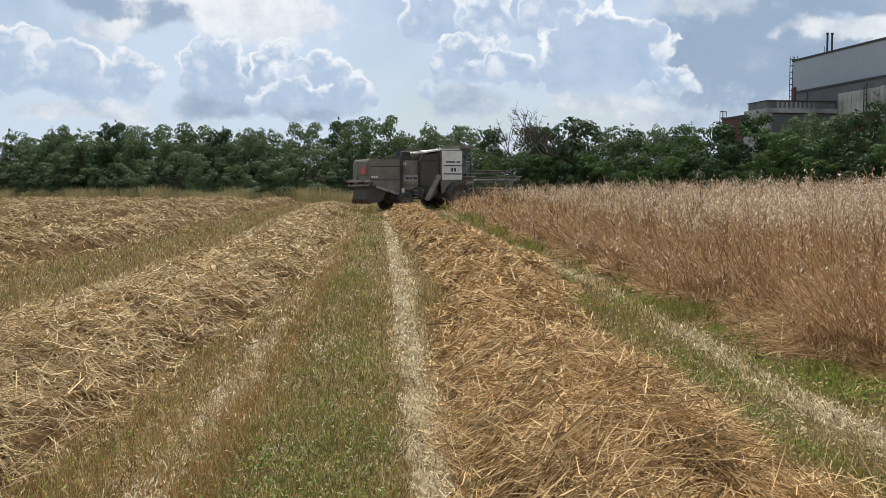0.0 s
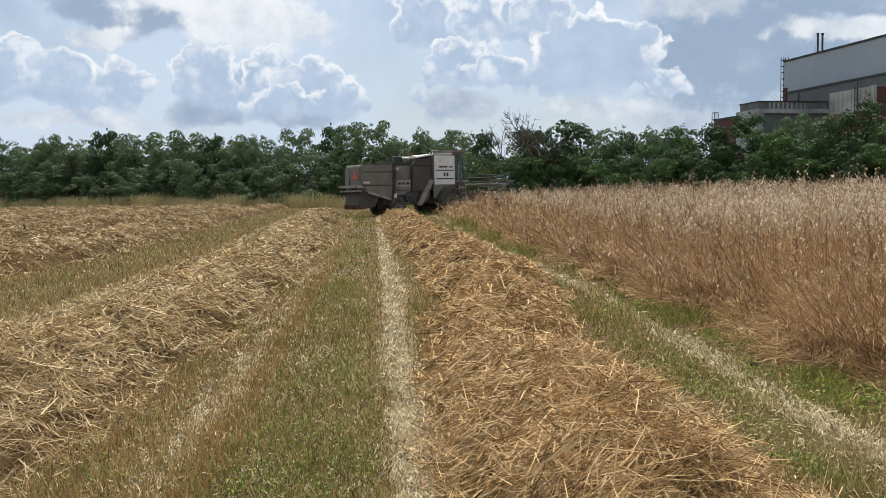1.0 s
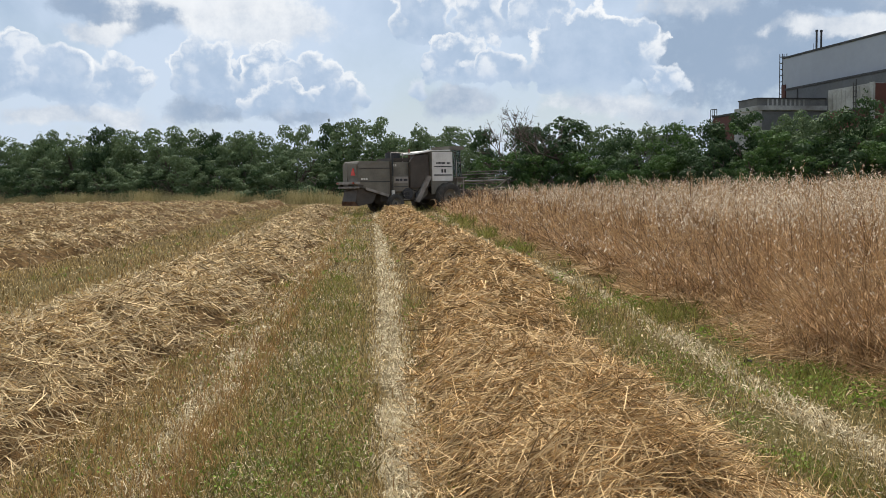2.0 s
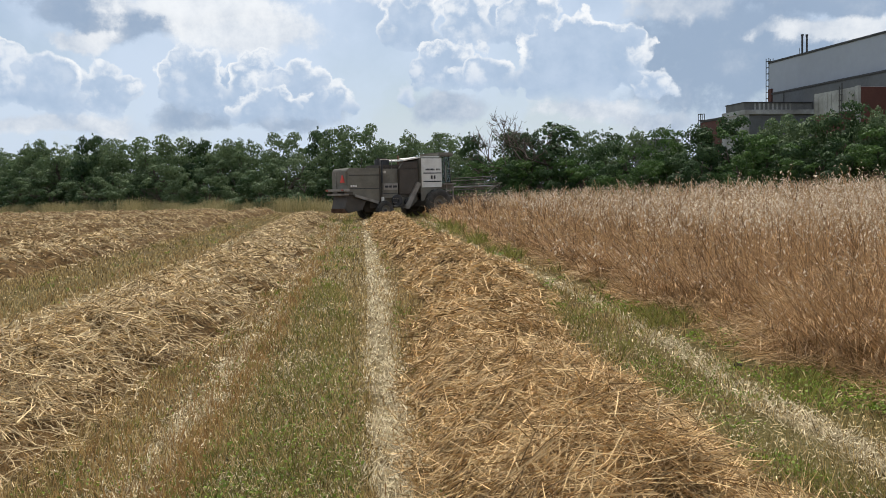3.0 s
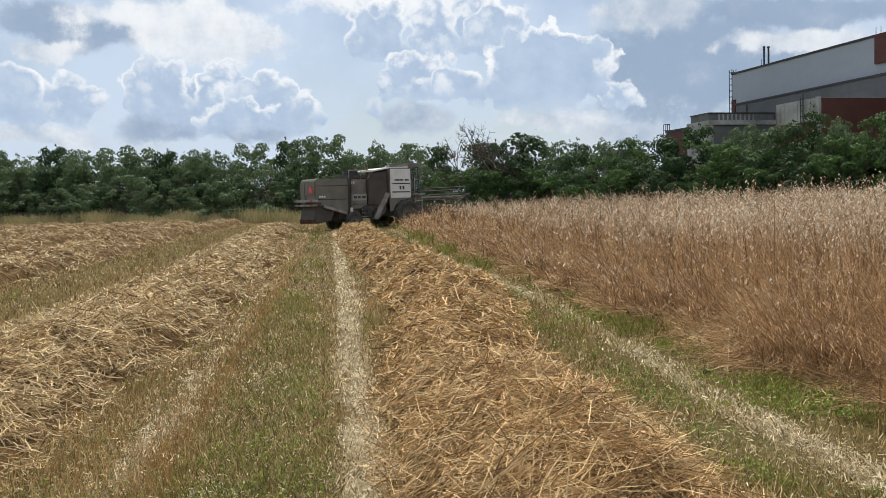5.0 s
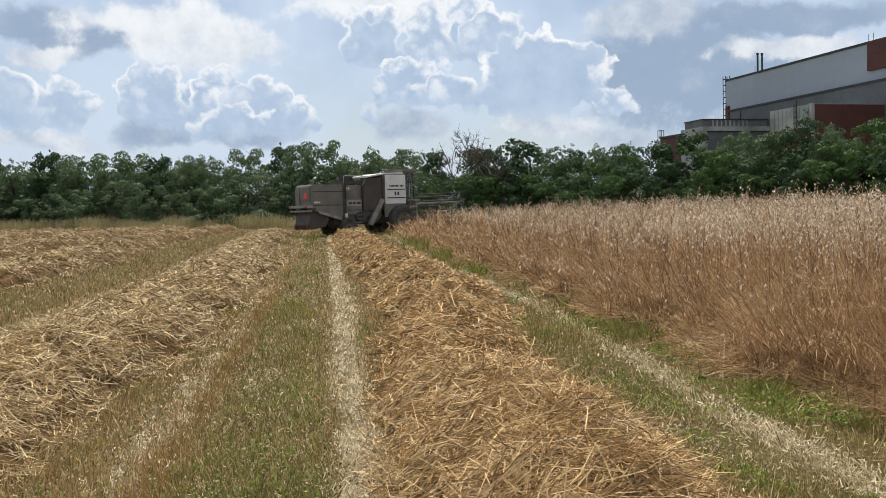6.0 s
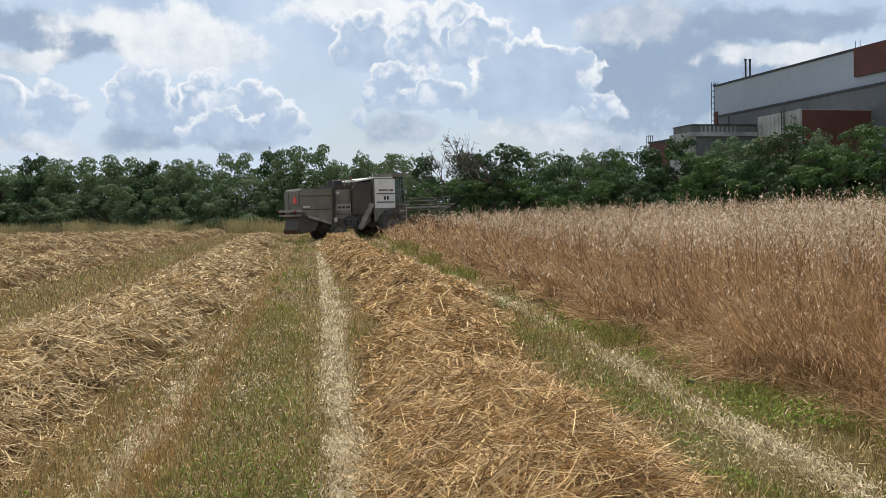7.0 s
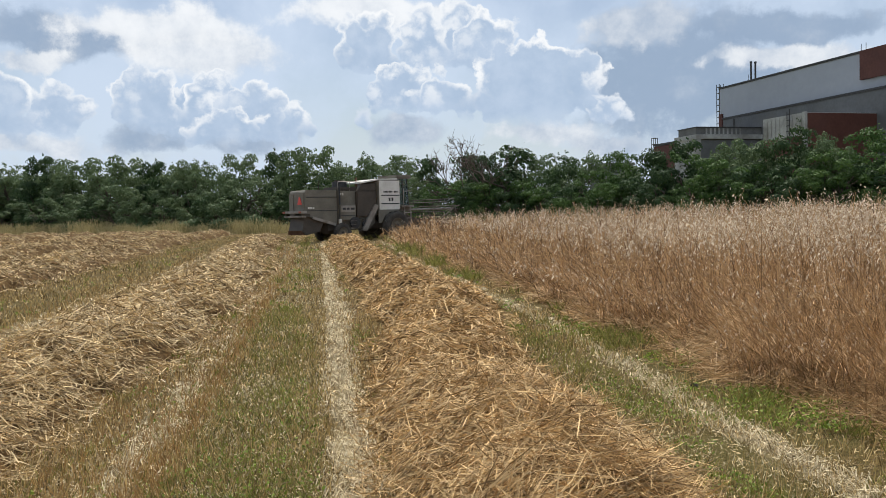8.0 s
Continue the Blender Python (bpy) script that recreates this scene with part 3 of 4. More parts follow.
    for k in range(8):
        f = 0.82 + 0.029 * k + RNG.uniform(-0.02, 0.02, n)
        g = RNG.random(n) * 2 * np.pi
        rad = (0.085 - 0.007 * k) * RNG.uniform(0.3, 1.1, n) * np.clip(size, 1, 1.6)
        q = base + np.stack([lx * tall * f * f + np.cos(g) * rad, ly * tall * f * f + np.sin(g) * rad, tall * (f - 0.10 * lean * f ** 3)], -1)
        ln = RNG.uniform(0.012, 0.030, n) * np.clip(size, 1, 2.7)
        sw = np.stack([np.cos(g) * 0.8, np.sin(g) * 0.8, RNG.normal(-0.7, 0.5, n)], -1)
        g = RNG.random(n) * np.pi
        sd = np.stack([np.cos(g), np.sin(g), 0 * g], -1)
        heads.append(rhombs(q, sw * ln[:, None], sd * (ln * 0.30)[:, None]))
    tagged(np_mesh("panicles", *join(*heads), CHAFF, crop), "pale nodding oat panicles", kind="stuff")


build_crop(48000)


# ---- margin of tall grass before the hedge ----
def hedge_line(s, back=0.0):
    """A place s metres along the hedge's foot, and so far behind it."""
    return -60 + 0.795 * s + 0.607 * back, 116 - 0.607 * s + 0.795 * back


n = 60000
s = RNG.uniform(-16, 132, n)
bk = RNG.uniform(-0.5, 5.5, n)
gx, gy = hedge_line(s, bk)
tuft = clouded(s * 0.35, bk * 0.5, 120)
tufts("tall_grass", n, across(gx, gy), gy, (0.55 + 1.5 * tuft ** 1.5) * (0.6 + 0.4 * step(gy, 50, 90)), 0.30, 0.0026, DRYGRASS, "tall half-dry grass along the foot of the hedge", joints=2)


# ---- trees and bushes ----
def tube(path, radii, sides=6):
    path, radii = np.asarray(path, float), np.asarray(radii, float)
    d = unit(np.gradient(path, axis=0))
    a = unit(np.cross(d, np.array([0.31, 0.87, 0.2])))
    b = np.cross(d, a)
    g = np.linspace(0, 2 * np.pi, sides, endpoint=False)
    V = path[:, None] + (a[:, None] * np.cos(g)[None, :, None] + b[:, None] * np.sin(g)[None, :, None]) * radii[:, None, None]
    k = np.arange(len(path) - 1)[:, None] * sides
    i, j = np.arange(sides)[None], (np.arange(sides)[None] + 1) % sides
    return V.reshape(-1, 3), np.stack([k + i, k + j, k + j + sides, k + i + sides], -1).reshape(-1, 4)


def limbs(r, root, way, length, radius, depth, kinks=5, forks=(3, 5)):
    """A limb and its forks, as tubes, and the tips."""
    pts, p, d = [np.array(root, float)], np.array(root, float), unit(np.array(way, float))
    for _ in range(kinks):
        d = unit(d + r.normal(0, 0.16, 3) + np.array([0, 0, 0.05]))
        p = p + d * length / kinks
        pts.append(p)
    made, tips = [tube(pts, np.linspace(radius, radius * 0.45, kinks + 1), 6 if depth > 1 else 4)], [pts[-1]]
    if depth > 0:
        for _ in range(r.integers(*forks)):
            f = r.integers(2, kinks + 1)
            m, t = limbs(r, pts[f], d + r.normal(0, 0.62, 3), length * r.uniform(0.42, 0.66), radius * 0.60, depth - 1, 4, forks)
            made += m
            tips += t
    return made, tips


def leaf_cloud(r, centres, radii, count, size, squash=0.85):
    """Leaves on the skins of many lumps: pointed, folded along the midrib, hanging outwards."""
    k = r.choice(len(centres), count, p=radii ** 2 / (radii ** 2).sum())
    d = unit(r.normal(size=(count, 3)))
    d[:, 2] = np.where(d[:, 2] < -0.35, -d[:, 2], d[:, 2])
    P = centres[k] + d * (radii[k] * (0.74 + 0.30 * r.random(count) ** 0.6))[:, None] * np.array([1, 1, squash])
    up = unit(d + r.normal(0, 0.28, (count, 3)))
    way = unit(np.cross(up, r.normal(size=(count, 3))))
    way[:, 2] -= 0.35
    way = unit(way)
    side = unit(np.cross(way, up))
    ln = size * r.uniform(0.6, 1.35, count)
    return rhombs(P, way * ln[:, None], side * (ln * 0.37)[:, None] + up * (ln * 0.06)[:, None])


def make_tree(seed, lumps, count, leaf, size, flat=1.0, low=0.25, label="", name="tree", bare=False):
    """A tree about 8 m high, scaled when it is planted."""
    r = np.random.default_rng(seed)
    root = new(name)
    made, tips = limbs(r, (0, 0, -0.2), (r.normal(0, 0.08), r.normal(0, 0.08), 1), 3.6, 0.085 if bare else 0.17, 4 if bare else 2, 5, (4, 7) if bare else (3, 5))
    if not bare:
        for _ in range(2):
            m, t = limbs(r, (r.normal(0, 0.5), r.normal(0, 0.5), -0.2), (r.normal(0, 0.35), r.normal(0, 0.35), 1), 3.4, 0.11, 1)
            made += m
            tips += t
    np_mesh("trunk", *join(*made), BARK, root)
    if lumps:
        a = r.random(lumps) * 2 * np.pi
        h = low + (1 - low) * r.random(lumps) ** 0.85
        wide = (2.5 * flat) * np.sqrt(np.clip(1.05 - (np.abs(h - 0.45) / 0.66) ** 2, 0.05, 1))
        q = np.sqrt(r.random(lumps)) * wide
        C = np.stack([np.cos(a) * q, np.sin(a) * q, h * 7.2], -1)
        R = r.uniform(0.5, 1.25, lumps) * (1.15 - 0.45 * h)
        pieces = [leaf_cloud(r, C, R, count, size)]
        # loose sprays that break the outline
        m = lumps * 2
        T = C[r.integers(0, lumps, m)] + unit(r.normal(size=(m, 3)) + (0, 0, 0.6)) * r.uniform(0.5, 1.05, (m, 1))
        pieces.append(leaf_cloud(r, T, r.uniform(0.12, 0.34, m), count // 7, size * 0.85))
        np_mesh("crown", *join(*pieces), leaf, root)
    tagged(root, label, name, group="hedge trees" if name == "tree" else "hedge bushes")
    return root


def plant(proto, s, back, high, wide=1.0, turn=None):
    x, y = hedge_line(s, back)
    k = high / 7.9
    m = Matrix.LocRotScale((x, y, float(ground_z(np.array(x), np.array(y)))), Euler((0, 0, random.uniform(0, 6.28) if turn is None else turn)), (k * wide, k * wide, k))
    return copy_thing(proto, m)


TREES = [make_tree(200 + i, 34 + 4 * (i % 3), 5200, (LEAF_A, LEAF_C, LEAF_C, LEAF_A, LEAF_B)[i % 5], 0.22, 0.9 + 0.08 * (i % 3), 0.10,
                   ("dark green broadleaf tree in the hedge", "dull green field tree with an uneven crown, haze in its leaf colour", "dull green broadleaf tree in the hedge, haze in its leaf colour",
                    "dark green broadleaf tree in the hedge", "fresh green tree with vines over its crown")[i % 5]) for i in range(7)]
BUSHES = [make_tree(300 + i, 26, 5000, (LEAF_B, LEAF_C, LEAF_A, LEAF_B)[i], 0.22, 1.35, 0.02,
                    ("bright green bush grown over with vines", "grey-green rounded bush in tall grass, haze in its leaf colour", "dark green bush in the hedge", "bright green bush grown over with vines")[i], "bush") for i in range(4)]


def skyline(s):
    """How high the hedge stands at s."""
    x, y = hedge_line(s, 7.0)
    d = math.hypot(x, y)
    k = float(np.interp(s, (0, 25, 45, 60, 68, 80, 88, 94, 97, 100, 107, 130), (0.062, 0.066, 0.071, 0.077, 0.080, 0.072, 0.068, 0.065, 0.078, 0.084, 0.085, 0.082)))
    return 1.5 + d * k * 1.08


random.seed(5)
s = -14.0
k = 0
while s < 132:
    right = s > 78
    plant(TREES[k * 3 % 7] if right else TREES[(1, 2, 6, 3, 2, 1)[k * 5 % 6]], s, random.uniform(6.0, 8.5), skyline(s) * random.uniform(0.86 if right else 0.74, 1.05), random.uniform(0.70, 1.0))
    if k % 3 < 2:
        plant(TREES[(0, 1, 2, 3, 5, 6)[(k * 5 + 2) % 6]], s + 1.2, random.uniform(10.5, 13), skyline(s) * random.uniform(0.74, 0.90), 1.45)
    plant(BUSHES[(0, 3, 0, 2)[k % 4] if right else (1, 1, 2)[k % 3]], s + random.uniform(-0.8, 0.8), random.uniform(2.6, 4.2),
          skyline(s) * random.uniform(0.42, 0.66), random.uniform(1.0, 1.35))
    if right:
        plant(BUSHES[(3, 0, 2)[k % 3]], s + 1.4, random.uniform(4.0, 5.5), skyline(s) * random.uniform(0.66, 0.86), 1.1)
    s += 3.3 if not right else 2.5
    k += 1
bare = make_tree(410, 0, 0, None, 0.2, label="bare leafless tree rising out of the hedge", bare=True)
plant(bare, 82.0, 5.0, 13.3, 0.85, 1.0)
feather = make_tree(421, 16, 900, LEAF_A, 0.26, 0.5, 0.55, "thin tree with sparse upright sprays of leaves")
plant(feather, 84.4, 6.0, 7.7, 1.3, 2.0)
for proto in (*TREES, *BUSHES, bare, feather):
    for o in (*proto.children_recursive, proto):
        bpy.data.objects.remove(o)

# ---- thing helpers ----


def part(name, bm, mat, parent, label="", smooth=False):
    me = bpy.data.meshes.new(name)
    bmesh.ops.recalc_face_normals(bm, faces=bm.faces)
    bm.to_mesh(me)
    bm.free()
    if smooth:
        me.polygons.foreach_set("use_smooth", np.ones(len(me.polygons), bool))
    me.materials.append(mat)
    ob = new(name, me)
    ob.parent = parent
    if label:
        tagged(ob, label)
    return ob


def box(x0, x1, y0, y1, z0, z1, bevel=0.0, bm=None):
    bm = bm or bmesh.new()
    v = bmesh.ops.create_cube(bm, size=1, matrix=Matrix.LocRotScale(((x0 + x1) / 2, (y0 + y1) / 2, (z0 + z1) / 2), None, (x1 - x0, y1 - y0, z1 - z0)))["verts"]
    if bevel:
        bmesh.ops.bevel(bm, geom=list({e for q in v for e in q.link_edges}), offset=bevel, segments=2, affect="EDGES")
    return bm


def slab(outline, y0, y1, bevel=0.0):
    """A side outline of (x, z) points drawn out from y0 to y1."""
    bm = bmesh.new()
    a = [bm.verts.new((x, y0, z)) for x, z in outline]
    b = [bm.verts.new((x, y1, z)) for x, z in outline]
    bm.faces.new(a), bm.faces.new(b[::-1])
    for i in range(len(a)):
        j = (i + 1) % len(a)
        bm.faces.new((a[i], b[i], b[j], a[j]))
    if bevel:
        bmesh.ops.bevel(bm, geom=bm.edges[:], offset=bevel, segments=2, affect="EDGES")
    return bm


def rod(p, q, radius, sides=8, bm=None):
    bm = bm or bmesh.new()
    p, q = Vector(p), Vector(q)
    m = Matrix.Translation((p + q) / 2) @ (q - p).to_track_quat("Z", "Y").to_matrix().to_4x4()
    bmesh.ops.create_cone(bm, cap_ends=True, segments=sides, radius1=radius, radius2=radius, depth=(q - p).length, matrix=m)
    return bm


def lathe(profile, sides=28):
    """A profile of (radius, y) turned about the y axis."""
    bm = bmesh.new()
    rings = [[bm.verts.new((r * math.cos(2 * math.pi * i / sides), y, r * math.sin(2 * math.pi * i / sides))) for i in range(sides)] for r, y in profile]
    for a, b in zip(rings, rings[1:]):
        for i in range(sides):
            j = (i + 1) % sides
            bm.faces.new((a[i], a[j], b[j], b[i]))
    return bm

# ---- works building behind the hedge ----
CLAD = material("grey_cladding", (0.30, 0.325, 0.37), (0.36, 0.385, 0.43), 0.5, scale=0.08, grime=(0.29, 0.31, 0.34))
GREYWALL = material("dark_grey_wall", (0.085, 0.090, 0.095), (0.130, 0.136, 0.142), 0.7, scale=0.25, grime=(0.12, 0.12, 0.12))
CONCRETE = material("stained_concrete", (0.26, 0.26, 0.25), (0.42, 0.42, 0.41), 0.85, scale=0.35, grime=(0.17, 0.165, 0.15))
REDBRICK = material("red_cladding", (0.075, 0.026, 0.02), (0.12, 0.045, 0.034), 0.75, scale=0.3, grime=(0.09, 0.035, 0.03))
DARKMETAL = material("dark_metal", (0.03, 0.03, 0.032), (0.07, 0.068, 0.065), 0.55, metal=0.4, scale=2)
RAILGREY = material("parapet_panel", (0.10, 0.10, 0.10), (0.16, 0.16, 0.155), 0.8, scale=0.6)


def build_works():
    """Local axes: x runs along the facade towards the viewer, y goes into the building."""
    works = new("factory_building")
    works.matrix_world = Matrix(((0.198, 0.980, 0, 73.3), (-0.980, 0.198, 0, 180.0), (0, 0, 1, 0), (0, 0, 0, 1)))
    tagged(works, "large grey and red industrial hall behind the hedge", "factory")
    part("hall", box(0, 95, 0, 45, 0, 27.6), CLAD, works)
    part("roof", box(-0.2, 95.2, -0.2, 45.2, 27.6, 28.0, 0.05), DARKMETAL, works, "dark roof edge")
    part("lower_wall", box(3, 95, -1.2, 0, 0, 20.7), GREYWALL, works, "dark grey lower wall")
    part("ledge", box(2.8, 95, -1.4, 0, 20.7, 21.1, 0.04), DARKMETAL, works)
    part("upper_bay", box(41.6, 95, -0.5, 0.1, 23.0, 27.9), REDBRICK, works, "weathered red cladding bay")
    wing = part("side_wing", box(35.4, 46.0, -15.0, -1.2, 0, 16.9), CONCRETE, works, "pale stained concrete wing")
    part("end_wall", box(46.0, 46.2, -14.9, -1.2, 0, 16.8), REDBRICK, wing, "red brick end wall")
    part("corner_post", box(45.5, 46.25, -15.15, -14.7, 0, 17.0), CONCRETE, wing)
    part("red_plinth", box(35.4, 45.4, -15.08, -15.0, 0, 13.2), REDBRICK, wing)
    for i in range(2):
        part("wall_pipe", rod((7 + i * 45.0, -1.35, 14), (7 + i * 45.0, -1.35, 20.5), 0.10), DARKMETAL, works)
    for i in range(9):
        part("streaked_panel", box(35.6 + 1.08 * i, 36.58 + 1.08 * i, -15.05, -15.0, 13.4, 16.6), CONCRETE, wing)
    mast = part("ladder_mast", rod((42.9, -15.5, 12), (42.9, -15.5, 17.8), 0.09), DARKMETAL, works, "steel ladder mast on the wing")
    part("ladder_rail", rod((42.3, -15.5, 12), (42.3, -15.5, 17.3), 0.07), DARKMETAL, mast)
    for i in range(6):
        part("rung", box(42.2, 43.0, -15.56, -15.44, 12.3 + 0.9 * i, 12.45 + 0.9 * i), DARKMETAL, mast)
    # annexe that stands out from the facade
    ax = part("annexe", box(-0.2, 15.9, -15.8, -1.2, 0, 15.3), GREYWALL, works, "lower grey annexe")
    part("red_panel", box(-0.1, 8.0, -15.95, -15.8, 8, 15.2), REDBRICK, ax)
    part("grey_panel", box(8.0, 16.0, -15.95, -15.8, 8, 15.4), CONCRETE, ax)
    part("roof_slab", box(8.2, 16.4, -16.1, -1.2, 15.4, 16.3, 0.04), CONCRETE, ax, "pale concrete roof slab")
    part("roof_edge", box(-0.4, 8.2, -16.1, -1.2, 15.3, 15.7, 0.04), DARKMETAL, ax)
    part("pier", box(15.9, 16.3, -15.9, -15.1, 0, 15.4), CONCRETE, ax)
    par = part("parapet", box(9.5, 15.9, -15.9, -1.3, 16.3, 17.6), RAILGREY, ax, "dark parapet with pale posts")
    part("coping", box(9.3, 16.1, -16.0, -1.3, 17.6, 17.8), DARKMETAL, par)
    for i in range(9):
        part("post", box(15.9, 16.0, -13.8 + 0.95 * i, -13.45 + 0.95 * i, 16.35, 17.5), CONCRETE, par)
    for x0, y0, z0, z1, wide, lab in ((-0.6, 0.3, 10, 28.9, 1.0, "tall steel lattice stair mast"), (-0.9, -15.6, 8, 17.2, 0.9, "short steel lattice mast")):
        tower = part("lattice_mast", rod((x0, y0, z0), (x0, y0, z1), 0.08), DARKMETAL, works, lab)
        for dx, dy in ((0, wide), (-wide, 0), (-wide, wide)):
            part("upright", rod((x0 + dx, y0 + dy, z0), (x0 + dx, y0 + dy, z1), 0.08), DARKMETAL, tower)
        z = z0
        while z < z1:
            part("brace", box(x0 - wide, x0, y0 - 0.05, y0 + wide, z, z + 0.12), DARKMETAL, tower)
            z += 1.3
    part("red_stair_wall", box(0.0, 1.2, -0.3, 0.0, 10, 22.2), REDBRICK, works)
    for y0 in (6.9, 8.0):
        st = part("chimney", rod((-1.2 + 2.6, y0, 27.9), (-1.2 + 2.6, y0, 33.2), 0.20, 12), DARKMETAL, works, "slender dark steel chimney")
        part("cowl", rod((1.4, y0, 33.2), (1.4, y0, 33.6), 0.27, 12), DARKMETAL, st)
    for x0 in (9.5, 40.9, 42.0):
        part("aerial", rod((x0, 0.5, 28.0), (x0, 0.5, 29.3), 0.05, 6), DARKMETAL, works)
    shed = new("distant_shed")
    shed.matrix_world = pose(47.6, 168, 0, 0, 0, 8)
    tagged(shed, "distant flat grey roof showing above the hedge", "shed")
    part("shed_wall", box(-2.8, 2.8, 0, 9, 0, 10.9), GREYWALL, shed)
    part("shed_roof", box(-3.1, 3.1, -0.4, 9.4, 10.9, 11.5, 0.05), RAILGREY, shed)


build_works()

# ---- combine harvester ----
PAINT = material("dusty_tan_paint", (0.120, 0.109, 0.082), (0.188, 0.170, 0.132), 0.6, scale=1.3, grime=(0.09, 0.072, 0.05), bump=0.05)
PAINT_DARK = material("dusty_dark_paint", (0.045, 0.036, 0.027), (0.085, 0.068, 0.05), 0.65, scale=1.6, grime=(0.06, 0.05, 0.04))
WHITE = material("dusty_white_panel", (0.58, 0.56, 0.50), (0.74, 0.72, 0.66), 0.5, scale=1.2, grime=(0.46, 0.42, 0.35))
STEEL = material("worn_steel", (0.22, 0.20, 0.17), (0.34, 0.31, 0.27), 0.55, metal=0.5, scale=2.5, grime=(0.13, 0.10, 0.07))
BLACK = material("black_decal", (0.02, 0.02, 0.02), (0.04, 0.04, 0.04), 0.5, scale=3)
RUBBER = material("dusty_rubber", (0.03, 0.028, 0.025), (0.085, 0.075, 0.06), 0.85, scale=3, bump=0.3)
RED = material("red_reflector", (0.55, 0.035, 0.02), (0.75, 0.07, 0.04), 0.4, scale=3)
RUST = material("rusty_steel", (0.12, 0.06, 0.035), (0.22, 0.13, 0.08), 0.75, metal=0.3, scale=2)
LAMP = material("lamp_glass", (0.28, 0.05, 0.02), (0.36, 0.08, 0.03), 0.3, scale=3)
GLASS = bpy.data.materials.new("cab_glass")
GLASS.use_nodes = True
gp = GLASS.node_tree.nodes["Principled BSDF"]
gp.inputs["Base Color"].default_value, gp.inputs["Roughness"].default_value = (0.55, 0.62, 0.62, 1), 0.05
gp.inputs["Transmission Weight"].default_value, gp.inputs["IOR"].default_value = 0.9, 1.1


def wheel(parent, x, y, radius, wide, lugs):
    side = 1 if y > 0 else -1
    r, h = radius, wide / 2
    prof = [(r * 0.56, -h * 0.8), (r * 0.80, -h), (r * 0.95, -h * 0.92), (r, -h * 0.6), (r, h * 0.6), (r * 0.95, h * 0.92), (r * 0.80, h), (r * 0.56, h * 0.8)]
    w = new("wheel")
    w.parent, w.location = parent, (x, y, radius)
    t = part("tyre", lathe(prof), RUBBER, w, "dusty black rubber tyre", True)
    for i in range(lugs):
        a = 2 * math.pi * i / lugs
        s = 1 if i % 2 else -1
        bm = bmesh.new()
        bmesh.ops.create_cube(bm, size=1, matrix=Matrix.Rotation(a, 4, "Y") @ Matrix.LocRotScale((r * 1.01, s * h * 0.45, 0), Euler((s * 0.6, 0, 0)), (0.07 * r, h * 0.95, 0.10 * r)))
        part("lug", bm, RUBBER, w)
    rim = part("rim", lathe([(r * 0.57, -h * 0.75), (r * 0.50, -h * 0.7), (r * 0.45, -h * 0.1 + side * h * 0.2), (r * 0.16, side * h * 0.3), (0.01, side * h * 0.35)]), PAINT, w, "dusty painted wheel rim", True)
    part("rim_back", lathe([(r * 0.57, h * 0.75), (r * 0.50, h * 0.7), (r * 0.46, h * 0.1)]), PAINT, w)
    part("hub", rod((0, side * h * 0.2, 0), (0, side * h * 0.62, 0), r * 0.14, 12), DARKMETAL, w)
    for i in range(8):
        a = 2 * math.pi * i / 8
        part("bolt", rod((r * 0.26 * math.cos(a), side * h * 0.3, r * 0.26 * math.sin(a)), (r * 0.26 * math.cos(a), side * h * 0.42, r * 0.26 * math.sin(a)), r * 0.03, 6), STEEL, w)


